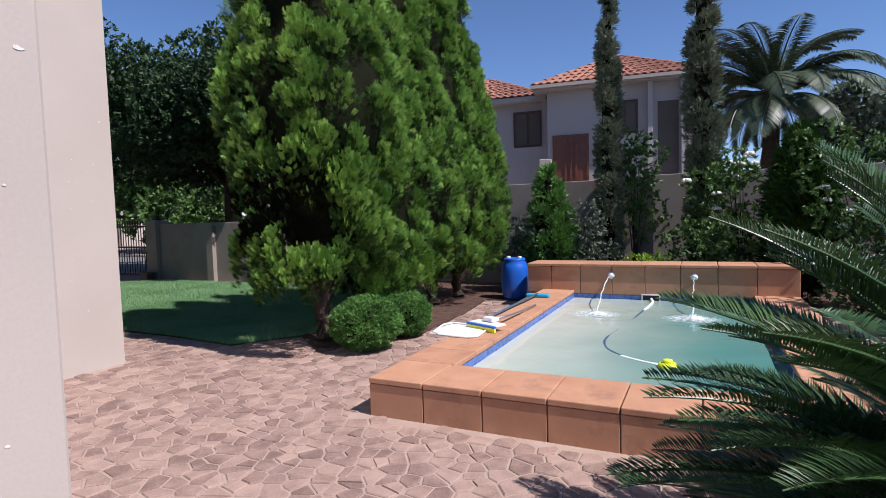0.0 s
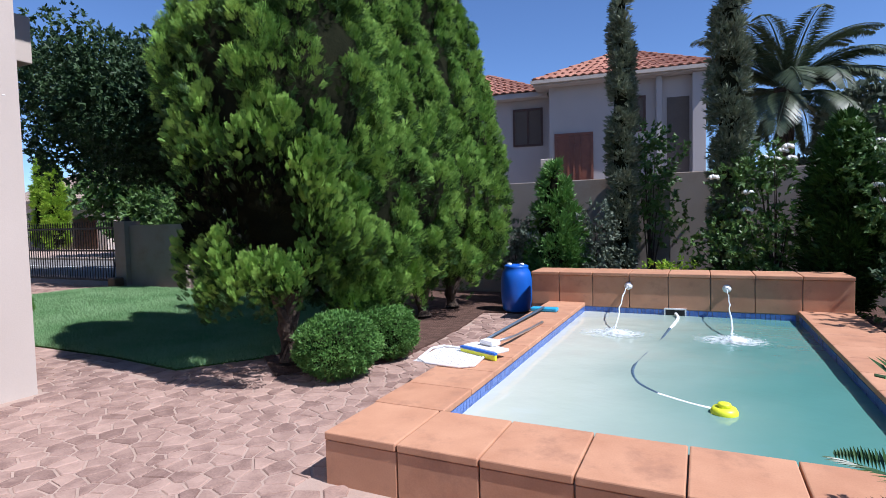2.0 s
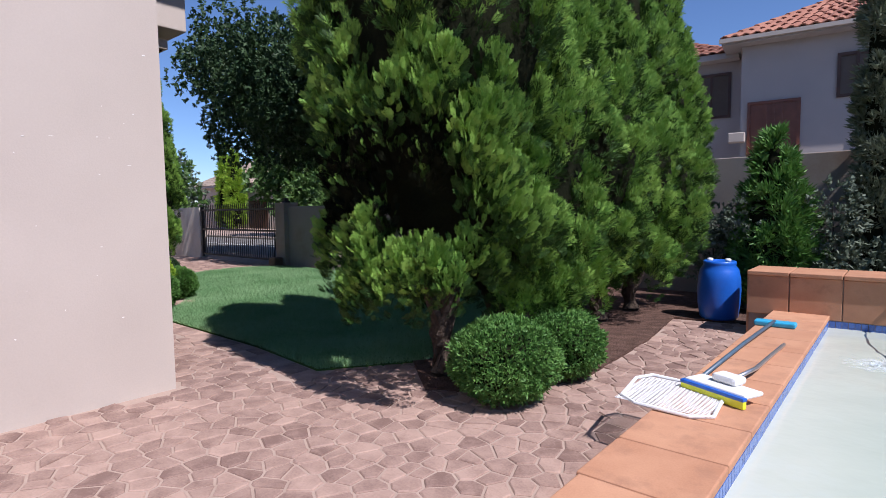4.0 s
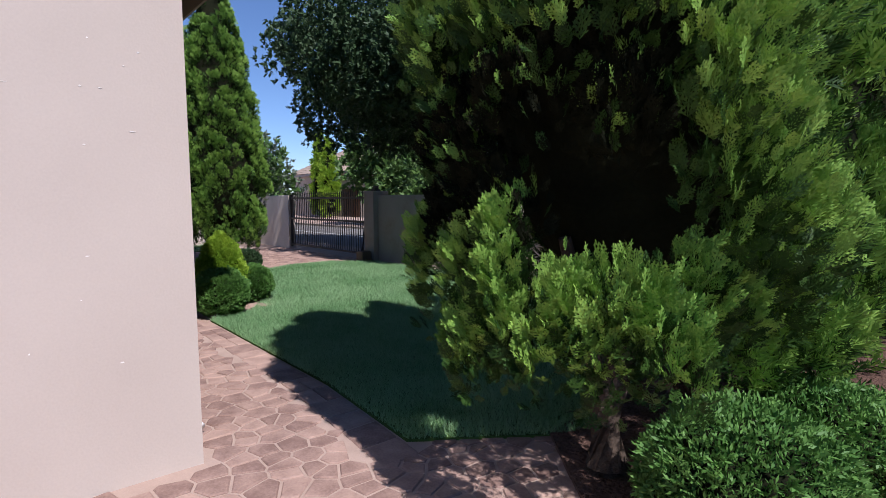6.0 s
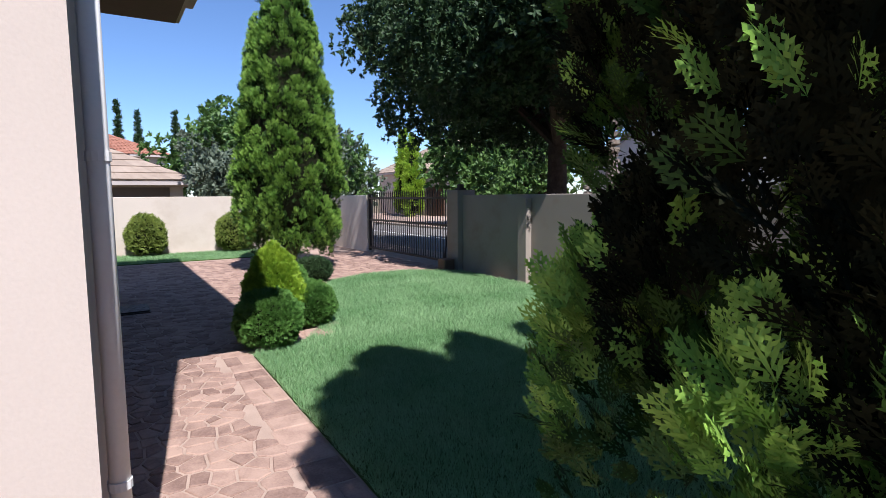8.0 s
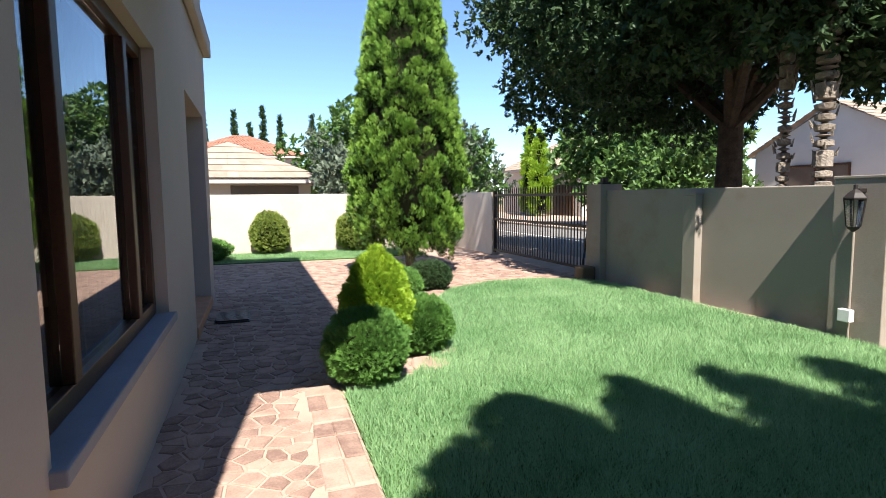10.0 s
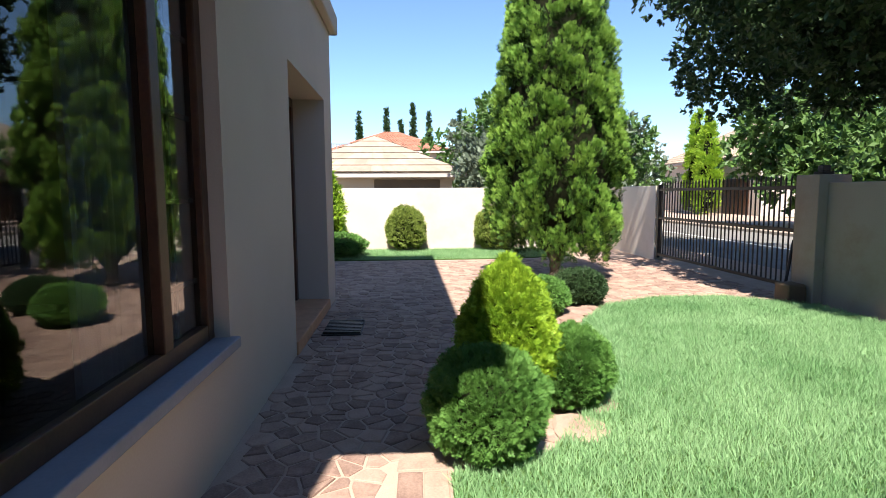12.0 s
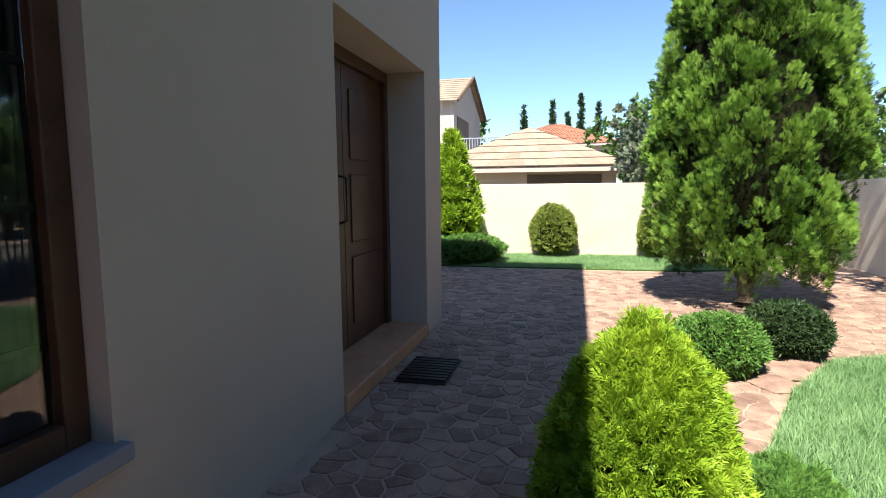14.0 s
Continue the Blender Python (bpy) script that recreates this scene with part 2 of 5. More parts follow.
def thing(name, at, label, category, group="", kind=""):
    ob = new(name)
    ob.matrix_basis = pose(*at)
    ob.matrix_world = ob.matrix_basis
    return tagged(ob, label, category, group, kind)


def box(bm, x0, y0, z0, x1, y1, z1, bevel=0.0, rot=None, about=None):
    r = bmesh.ops.create_cube(bm, size=1.0)
    vs = r["verts"]
    bmesh.ops.scale(bm, vec=(abs(x1 - x0), abs(y1 - y0), abs(z1 - z0)), verts=vs)
    if bevel:
        es = list({e for v in vs for e in v.link_edges})
        r2 = bmesh.ops.bevel(bm, geom=es, offset=bevel, segments=2, affect="EDGES", profile=0.5)
        vs = list({v for f in r2["faces"] for v in f.verts} | {v for v in vs if v.is_valid})
    m = Matrix.Translation(((x0 + x1) / 2, (y0 + y1) / 2, (z0 + z1) / 2))
    if rot:
        m = m @ rot
    bmesh.ops.transform(bm, matrix=m, verts=vs)
    return bm


def boxes(*rows, bevel=0.0):
    bm = bmesh.new()
    for r in rows:
        box(bm, *r, bevel=bevel)
    return bm


def tube(bm, pts, radii, sides=10, cap=True):
    """A tube through points, with a radius at each."""
    rings = []
    pts = [Vector(p) for p in pts]
    for i, p in enumerate(pts):
        d = (pts[min(i + 1, len(pts) - 1)] - pts[max(i - 1, 0)]).normalized()
        q = d.to_track_quat("Z", "Y")
        r = radii[i] if isinstance(radii, (list, tuple)) else radii
        rings.append([bm.verts.new(p + q @ Vector((r * math.cos(k * math.tau / sides), r * math.sin(k * math.tau / sides), 0))) for k in range(sides)])
    for a, b in zip(rings, rings[1:]):
        for k in range(sides):
            bm.faces.new((a[k], a[(k + 1) % sides], b[(k + 1) % sides], b[k]))
    if cap:
        bm.faces.new(rings[0][::-1])
        bm.faces.new(rings[-1])
    return bm


def lathe(bm, prof, at=(0, 0, 0), sides=24):
    """A turned shape from (radius, height) pairs."""
    rings = []
    for r, z in prof:
        rings.append([bm.verts.new((at[0] + r * math.cos(k * math.tau / sides), at[1] + r * math.sin(k * math.tau / sides), at[2] + z)) for k in range(sides)])
    for a, b in zip(rings, rings[1:]):
        for k in range(sides):
            bm.faces.new((a[k], a[(k + 1) % sides], b[(k + 1) % sides], b[k]))
    bm.faces.new(rings[0][::-1])
    bm.faces.new(rings[-1])
    return bm


def prism(poly, z0, z1):
    bm = bmesh.new()
    lo = [bm.verts.new((x, y, z0)) for x, y in poly]
    hi = [bm.verts.new((x, y, z1)) for x, y in poly]
    bm.faces.new(hi)
    bm.faces.new(lo[::-1])
    for i in range(len(poly)):
        j = (i + 1) % len(poly)
        bm.faces.new((lo[i], lo[j], hi[j], hi[i]))
    bmesh.ops.recalc_face_normals(bm, faces=bm.faces)
    return bm


def raw_mesh(name, verts, faces, material, sizes=None):
    """A mesh from numpy arrays; faces all of one size."""
    me = bpy.data.meshes.new(name)
    k = faces.shape[1]
    me.vertices.add(len(verts))
    me.vertices.foreach_set("co", np.ascontiguousarray(verts, dtype=np.float32).ravel())
    me.loops.add(faces.size)
    me.loops.foreach_set("vertex_index", np.ascontiguousarray(faces, dtype=np.int32).ravel())
    me.polygons.add(len(faces))
    me.polygons.foreach_set("loop_start", np.arange(0, faces.size, k, dtype=np.int32))
    me.update(calc_edges=True)
    me.materials.append(material)
    return me


def frames_from(d, rng, spin=True):
    """Turn matrices whose z axis lies along d, with a random spin."""
    d = d / np.linalg.norm(d, axis=1, keepdims=True)
    ref = rng.normal(size=d.shape)
    x = np.cross(ref, d)
    x /= np.linalg.norm(x, axis=1, keepdims=True)
    y = np.cross(d, x)
    return np.stack([x, y, d], axis=2)


def scatter(name, template, places, ways, sizes, material, rng):
    """Copies of a small template (verts, faces) at places, its z along ways, joined into one mesh."""
    tv, tf = template
    R = frames_from(ways, rng)
    v = np.einsum("nij,kj->nki", R, tv) * sizes[:, None, None] + places[:, None, :]
    f = tf[None] + (np.arange(len(places)) * len(tv))[:, None, None]
    return raw_mesh(name, v.reshape(-1, 3), f.reshape(-1, tf.shape[1]), material)


def quads(rows):
    """A template of tapered flat leaflets: (base, tip, half width, normal) each a quad."""
    v, f = [], []
    for b, t, w, nrm in rows:
        b, t, nrm = np.array(b, float), np.array(t, float), np.array(nrm, float)
        s = np.cross(t - b, nrm)
        s = s / (np.linalg.norm(s) + 1e-9) * w
        m = b + (t - b) * 0.45
        k = len(v)
        v += [b, m + s, t, m - s]
        f.append([k, k + 1, k + 2, k + 3])
    return np.array(v), np.array(f)


def spray_template(seed):
    """A flat fan of scale-leaved twigs, one unit long along z."""
    r = random.Random(seed)
    rows = [((0, 0, 0), (0, 0, 1.0), 0.05, (0, 1, 0))]
    for i in range(4):
        z = 0.10 + 0.2 * i
        for s in (-1, 1):
            ln = (0.55 - 0.42 * abs(z - 0.35)) * r.uniform(0.75, 1.15)
            tip = (s * ln * 0.75, r.uniform(-0.14, 0.14), z + ln * 0.75)
            rows.append(((0, 0, z), tip, 0.08, (0.15 * r.uniform(-1, 1), 1, 0)))
    return quads(rows)


def tuft_template(seed, n=9, w=0.16, spread=0.9):
    """A tuft of small pointed leaves round one point."""
    r = random.Random(seed)
    rows = []
    for i in range(n):
        d = Vector((r.uniform(-1, 1) * spread, r.uniform(-1, 1) * spread, r.uniform(0.1, 1))).normalized()
        b = Vector((r.uniform(-0.3, 0.3), r.uniform(-0.3, 0.3), r.uniform(-0.3, 0.3)))
        nrm = Vector((r.uniform(-1, 1), r.uniform(-1, 1), r.uniform(-1, 1)))
        rows.append((b, b + d * r.uniform(0.5, 0.9), w, nrm))
    return quads(rows)


def tri_fan_template(seed):
    """A small flat fan of thin pointed twigs, one unit long along z."""
    r = random.Random(seed)
    v, f = [], []

    def blade(b, t, w):
        b, t = np.array(b, float), np.array(t, float)
        side = np.cross(t - b, (0, 1, 0))
        side = side / np.linalg.norm(side) * w
        k = len(v)
        v.extend([b + (t - b) * 0.35 - side, b + (t - b) * 0.2 + side, t])
        f.append([k, k + 1, k + 2])
    blade((0, 0, 0), (0, r.uniform(-0.1, 0.1), 1.0), 0.05)
    for i in range(6):
        z = 0.03 + 0.135 * i
        for q in (-1, 1):
            ln = (0.62 - 0.55 * abs(z - 0.3)) * r.uniform(0.7, 1.15)
            blade((0, 0, z), (q * ln * 0.66, r.uniform(-0.2, 0.2), z + ln * 0.8), 0.056)
    return np.array(v), np.array(f)


def lacy_fan_template(seed):
    """A ferny fan: side twigs that fork into short blunt scale-leaved ends."""
    r = random.Random(seed)
    rows = [((0, 0, 0), (0, 0, 1.0), 0.035, (0, 1, 0))]
    for i in range(5):
        z = 0.06 + 0.17 * i
        for q in (-1, 1):
            ln = (0.55 - 0.42 * abs(z - 0.3)) * r.uniform(0.75, 1.15)
            a, tip = np.array((0, 0, z)), np.array((q * ln * 0.62, r.uniform(-0.12, 0.12), z + ln * 0.82))
            rows.append((a, tip, 0.042, (0, 1, 0.1)))
            for u, side in ((0.3, 1), (0.5, -1), (0.72, 1)):
                b = a + (tip - a) * u
                d = np.array((q * (0.2 if side < 0 else -0.02), r.uniform(-0.06, 0.06), 0.07 if side < 0 else 0.2)) * (1.05 - 0.45 * u)
                rows.append((b, b + d, 0.042, (0, 1, 0.1)))
    return quads(rows)


FAN = tri_fan_template(3)
LACYFAN = lacy_fan_template(4)
SPRAY = spray_template(3)
LEAFY = tuft_template(8, 8, 0.19, 1.2)
TINY = tuft_template(12, 5, 0.15, 0.9)
PLUME = tuft_template(9, 8, 0.07, 0.4)


def blob(bm, c, r, seed=0, lump=0.18, sub=3, freq=1.6):
    """An uneven rounded core."""
    k = bmesh.ops.create_icosphere(bm, subdivisions=sub, radius=1.0)
    for v in k["verts"]:
        n = noise.noise(v.co * freq + Vector((seed * 3.1, seed, 0)))
        s = 1 + lump * n
        v.co = Vector((c[0] + v.co.x * r[0] * s, c[1] + v.co.y * r[1] * s, c[2] + v.co.z * r[2] * s))
    return bm


# ---- plants ----
def crown_radius(u, r, belly, low, point):
    """Half width of a conifer at a share u of its crown's height."""
    lo = np.clip(u / belly, 0, 1)
    hi = np.clip((1 - u) / (1 - belly), 0, 1)
    return r * np.where(u < belly, low + (1 - low) * np.sin(lo * math.pi / 2), hi ** point)


def lumpy_core(parts, seed):
    """One closed uneven body of stacked rings, (x, y, z, radius) from bottom to top."""
    bm = bmesh.new()
    sides, rings = 28, []
    for x, y, z, q in parts:
        ring = []
        for k in range(sides):
            a = k * math.tau / sides
            w = q * (1 + 0.22 * noise.noise(Vector((math.cos(a) * 2.2, math.sin(a) * 2.2, z * 2.4 + seed))))
            ring.append(bm.verts.new((x + w * math.cos(a), y + w * math.sin(a), z)))
        rings.append(ring)
    for p, q in zip(rings, rings[1:]):
        for k in range(sides):
            bm.faces.new((p[k], p[(k + 1) % sides], q[(k + 1) % sides], q[k]))
    bm.faces.new(rings[0][::-1])
    bm.faces.new(rings[-1])
    return bm


def conifer(name, x, y, h, r, z0, label, seed, lobes=260, per=26, size=0.2, leaf=None, template=None, group="", belly=0.3, point=0.9, trunk_r=0.09, lobe_r=0.3, rough=0.7):
    """A dense upright conifer: lobes of sprays over a tapering body."""
    rng = np.random.default_rng(seed)
    t = thing(name, (x, y, 0), label, "conifer", group)
    body = h - z0
    u = rng.random(lobes * 4)
    u = u[rng.random(lobes * 4) < 0.12 + crown_radius(u, r, belly, 0.62, point) / r][:lobes]
    a = rng.random(len(u)) * math.tau
    rad = crown_radius(u, r, belly, 0.62, point)
    rr = rad * rng.uniform(rough, 1.0, len(u))
    n = len(u)
    c = np.repeat(np.stack([x + rr * np.cos(a), y + rr * np.sin(a), z0 + u * body], axis=1), per, axis=0)
    out = np.repeat(np.stack([np.cos(a), np.sin(a), np.full(n, 0.5)], axis=1), per, axis=0)
    lr = np.repeat(lobe_r * rng.uniform(0.6, 1.15, n) * np.clip(rad / r + 0.25, 0.3, 1), per)
    d = rng.normal(size=c.shape) * 0.8 + out * 0.9
    d /= np.linalg.norm(d, axis=1, keepdims=True)
    p = c + d * lr[:, None] * [0.75, 0.75, 1.4] * rng.uniform(0.5, 1.0, len(c))[:, None] ** 0.5
    w = d * 0.8 + out * 0.2 + np.array([0, 0, 0.6]) + rng.normal(size=d.shape) * 0.25
    part("crown", scatter("crown", template or SPRAY, p, w, size * rng.uniform(0.7, 1.25, len(p)), leaf, rng), leaf, t)
    us = [(k + 0.3) / 14 for k in range(14)]
    # solid dark core that stands for the shade between the sprays
    part("shade_core", lumpy_core([(x, y, z0 + q * body, float(crown_radius(np.array(q), r, belly, 0.62, point)) * 0.8) for q in us], seed), THUJASHADE, t, "near-black core painting the shade among inner twigs", True)
    part("trunk", tube(bmesh.new(), [(x, y, -0.02), (x + 0.02, y, z0 * 0.6), (x, y + 0.02, z0 + 0.6)], [trunk_r * 1.3, trunk_r, trunk_r * 0.8], 10), BARK, t)
    return t


def thuja(x, y, h, r, z0, label, seed, clumps=230, fans=80, size=0.13, clump_r=0.17, belly=0.3, low=0.7, point=0.62, group="", recess=None, path_y=None, coarse=9.0, bough=()):
    """A dense thuja: upright cockscomb clumps of flat ferny fans over a near-black shade core.
    recess (low, high, azimuth): a bare hollow in one side, shade put into its fans' colour; path_y: nothing grows past
    it;
    bough: further clumps (x, y, z, radius) of a low side branch."""
    rng = np.random.default_rng(seed)
    t = thing("thuja_tree", (x, y, 0), label, "conifer", group)
    body = h - z0

    u = rng.random(clumps * 5)
    u = u[rng.random(clumps * 5) < 0.1 + 0.9 * crown_radius(u, r, belly, low, point) / r][:clumps]
    n = len(u)
    a = np.arange(n) * 2.399963 + rng.normal(0, 0.35, n)
    rad = crown_radius(u, r, belly, low, point)
    rr = rad * rng.uniform(0.82, 1.04, n)
    z = z0 + u * body
    bare = np.zeros(n, bool)
    w = clump_r * rng.uniform(0.65, 1.35, n) * np.clip(rad / r + 0.3, 0.45, 1)
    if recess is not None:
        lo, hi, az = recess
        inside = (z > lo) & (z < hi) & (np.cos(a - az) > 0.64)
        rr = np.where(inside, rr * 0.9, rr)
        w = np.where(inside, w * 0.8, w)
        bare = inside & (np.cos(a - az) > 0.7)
    c = np.stack([x + (rr - w * 0.4) * np.cos(a), y + (rr - w * 0.4) * np.sin(a), z], axis=1)
    out = np.stack([np.cos(a), np.sin(a), np.full(n, 0.25)], axis=1)
    out /= np.linalg.norm(out, axis=1, keepdims=True)
    if bough:
        e = np.array(bough)
        side = np.stack([e[:, 0] - x, e[:, 1] - y, np.full(len(e), 0.3)], axis=1)
        c, z, w = np.concatenate([c, e[:, :3]]), np.concatenate([z, e[:, 2]]), np.concatenate([w, e[:, 3]])
        out = np.concatenate([out, side / np.linalg.norm(side, axis=1, keepdims=True)])
        bare = np.concatenate([bare, np.zeros(len(e), bool)])
    per = np.where(z > coarse, fans // 3, fans)
    big = np.where(z > coarse, 1.7, 1.0)
    c, out, w, big, bare = (np.repeat(q, per, axis=0) for q in (c, out, w, big, bare))
    d = rng.normal(size=c.shape) * 0.75 + out * 0.75 + np.array([0, 0, 0.3])
    d /= np.linalg.norm(d, axis=1, keepdims=True)
    p = c + d * w[:, None] * [1, 1, 1.75] * rng.uniform(0.45, 1.0, len(c))[:, None] ** 0.5
    g = d * 0.55 + out * 0.3 + np.array([0, 0, 0.75]) + rng.normal(size=d.shape) * 0.2
    s = size * big * rng.uniform(0.65, 1.25, len(p))
    # fans facing out and up get the paler colour, as sunlit young tips
    lit_young = (d @ np.array([0, 0, 0.45]) + np.einsum("ij,ij->i", d, out) * 0.75 + rng.normal(0, 0.18, len(d))) > 0.54
    # random draw: most fans in the hollow take the near-black shade colour
    dry = rng.random(len(p))
    ok = p[:, 2] > 0.08
    near = np.zeros(len(p), bool)
    if path_y is not None:
        ok &= p[:, 1] - 0.4 * s > path_y
        near = (p[:, 1] < y + 0.1) & (p[:, 2] < 2.5)
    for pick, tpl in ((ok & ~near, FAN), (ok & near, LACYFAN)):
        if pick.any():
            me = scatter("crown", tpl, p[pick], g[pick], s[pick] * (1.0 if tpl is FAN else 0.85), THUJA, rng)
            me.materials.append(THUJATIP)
            me.materials.append(THUJASHADE)
            # 2: dead twigs of the hollow, darkened to paint its shade
            kind = np.where(bare & (dry < 0.85), 2, lit_young.astype(np.int32)).astype(np.int32)
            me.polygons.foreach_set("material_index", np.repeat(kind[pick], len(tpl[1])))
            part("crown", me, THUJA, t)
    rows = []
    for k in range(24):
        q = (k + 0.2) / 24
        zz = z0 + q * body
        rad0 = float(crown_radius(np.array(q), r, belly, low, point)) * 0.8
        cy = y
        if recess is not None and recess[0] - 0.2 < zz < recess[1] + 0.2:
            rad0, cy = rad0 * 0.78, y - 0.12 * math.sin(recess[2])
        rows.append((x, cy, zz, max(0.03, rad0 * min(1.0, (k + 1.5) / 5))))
    # solid dark core; its near-black colour paints the shade in the gaps
    part("shade_core", lumpy_core(rows, seed), THUJASHADE, t, "near-black core painting the shade among inner twigs", True)
    bm = bmesh.new()
    tube(bm, [(x, y, -0.03), (x + 0.02, y + 0.01, 0.05), (x - 0.03, y + 0.02, z0 * 0.5), (x + 0.02, y, z0), (x, y, z0 + 0.8)], [0.15, 0.115, 0.095, 0.085, 0.06], 11)
    for k in range(4):
        q = k * 1.7 + seed
        tube(bm, [(x, y, z0 * (0.35 + 0.12 * k)), (x + 0.12 * math.cos(q), y + 0.12 * math.sin(q), z0 * 0.8 + 0.05 * k), (x + 0.3 * math.cos(q), y + 0.3 * math.sin(q), z0 + 0.5)], [0.06, 0.045, 0.03], 8)
    part("trunk", bm, BARK, t, "forked brown trunk")
    return t


def ball_bush(name, x, y, rx, h, label, leaf, seed, n=2600, size=0.07, group="", egg=0.0, template=None, z0=0.0, lump=0.1):
    """A clipped or mounded shrub of small leaves on a rounded body."""
    rng = np.random.default_rng(seed)
    t = thing(name, (x, y, 0), label, "shrub", group)
    d = rng.normal(size=(n, 3))
    d /= np.linalg.norm(d, axis=1, keepdims=True)
    d = d[d[:, 2] > -0.85]
    k = np.array([noise.noise(Vector(q) * 3.0 + Vector((seed, 0, 0))) for q in d])
    sc = (1 + lump * 1.4 * k) * rng.uniform(0.86, 1.0, len(d))
    up = (d[:, 2] + 1) / 2
    taper = 1 - egg * up ** 1.3
    p = np.stack([x + d[:, 0] * rx * sc * taper, y + d[:, 1] * rx * sc * taper, z0 + h * 0.5 + d[:, 2] * h * 0.5 * sc], axis=1)
    p[:, 2] = np.maximum(p[:, 2], 0.02)
    w = d + np.array([0, 0, 0.5]) + rng.normal(size=d.shape) * 0.5
    part("foliage", scatter("foliage", template or TINY, p, w, size * rng.uniform(0.7, 1.3, len(p)), leaf, rng), leaf, t)
    bm = bmesh.new()
    bmesh.ops.create_icosphere(bm, subdivisions=3, radius=1.0)
    for v in bm.verts:
        q = v.co.copy()
        s = (1 + lump * 1.4 * noise.noise(q * 3.0 + Vector((seed, 0, 0)))) * 0.88
        tp = 1 - egg * ((q.z + 1) / 2) ** 1.3
        v.co = Vector((x + q.x * rx * s * tp, y + q.y * rx * s * tp, max(-0.01, z0 + h * 0.5 + q.z * h * 0.5 * s)))
    # dark core painting the shade behind the leaves
    part("shade_core", bm, THUJASHADE, t, "near-black core painting the shade among inner twigs")
    if z0 > 0.1:
        part("trunk", tube(bmesh.new(), [(x, y, -0.02), (x, y, z0 + 0.2)], [0.04, 0.03], 8), BARK, t)
    return t


def leafy_tree(name, x, y, h, trunk_h, trunk_r, clumps, label, leaf, seed, per=120, size=0.22, template=None, category="tree", group=""):
    """Trunk, limbs to clumps (x, y, z, r), and a crown of many leaves with gaps."""
    rng = np.random.default_rng(seed)
    t = thing(name, (x, y, 0), label, category, group)
    bm = bmesh.new()
    top = Vector((x + rng.uniform(-0.1, 0.1), y + rng.uniform(-0.1, 0.1), trunk_h))
    tube(bm, [(x, y, -0.05), (x + 0.03, y, trunk_h * 0.5), top], [trunk_r * 1.3, trunk_r, trunk_r * 0.85], 10)
    P, W, S = [], [], []
    for ci, (cx, cy, cz, cr) in enumerate(clumps):
        c = Vector((cx, cy, cz))
        m = top.lerp(c, 0.5) + Vector((0, 0, 0.1 * cr))
        if ci % max(1, len(clumps) // 9) == 0:
            tube(bm, [top - Vector((0, 0, 0.1)), m, c], [trunk_r * 0.5, trunk_r * 0.3, trunk_r * 0.1], 6)
        n = int(per * cr ** 2)
        d = rng.normal(size=(n, 3))
        d /= np.linalg.norm(d, axis=1, keepdims=True)
        k = np.array([noise.noise(Vector(q) * 2.2 + c) for q in d])
        rad = cr * (1 + 0.35 * k) * rng.uniform(0.55, 1.05, n) ** 0.5
        P.append(np.array(c) + d * rad[:, None] * [1, 1, 0.8])
        W.append(d + rng.normal(size=d.shape) * 0.6)
        S.append(size * rng.uniform(0.6, 1.3, n))
    part("trunk", bm, BARK, t)
    part("crown", scatter("crown", template or LEAFY, np.concatenate(P), np.concatenate(W), np.concatenate(S), leaf, rng), leaf, t)
    return t


# ---- ground ----
def in_poly(x, y, poly):
    c = False
    for (x1, y1), (x2, y2) in zip(poly, poly[1:] + poly[:1]):
        if (y1 > y) != (y2 > y) and x < (x2 - x1) * (y - y1) / (y2 - y1) + x1:
            c = not c
    return c


LAWN = [(-5.2, 4.8), (-6.4, 4.93), (-9.3, 4.98), (-9.5, 5.55), (-10.1, 5.95), (-11.2, 6.1), (-12.4, 6.65), (-13.2, 7.2), (-13.6, 8.0), (-13.6, 8.9), (-13.15, 9.45), (-12.9, 9.72), (-7.0, 9.72), (-5.4, 9.6), (-5.0, 7.5), (-4.6, 5.6)]
STRIP = [(-20.3, -4.0), (-18.2, -4.0), (-18.2, 6.9), (-18.6, 8.4), (-20.3, 8.6)]
BED = [(-5.4, 9.72), (-5.1, 7.4), (-4.7, 5.5), (-4.1, 5.0), (-3.6, 5.3), (-3.25, 6.0), (-3.3, 7.6), (-3.45, 8.9), (-2.6, 9.05), (1.2, 9.05), (1.9, 8.4), (2.1, 4.0), (5.5, 3.0), (5.5, 11.1), (-6.0, 11.1)]

tagged(part("ground", boxes((-400, -400, -1.0, 400, 400, -0.06)), EARTH), "dry bare ground reaching out to the horizon", "ground", kind="structure")
paving = tagged(part("pavement", boxes((-20.4, -6.0, -0.06, 2.4, 10.05, -0.006)), MORTAR), "sandy mortar bed of the stone paving round the house", "paving", kind="structure")
tagged(part("lawn_soil", prism(LAWN, -0.03, 0.012), TURF), "soil under the green lawn", "lawn soil", kind="structure")
tagged(part("lawn_strip_soil", prism(STRIP, -0.03, 0.012), TURF), "soil under the narrow grass strip by the wall", "lawn soil", kind="structure")
tagged(part("planting_bed", prism(BED, -0.03, 0.02), SOIL), "brown bark mulch bed under the conifers and roses", "flower bed", kind="structure")


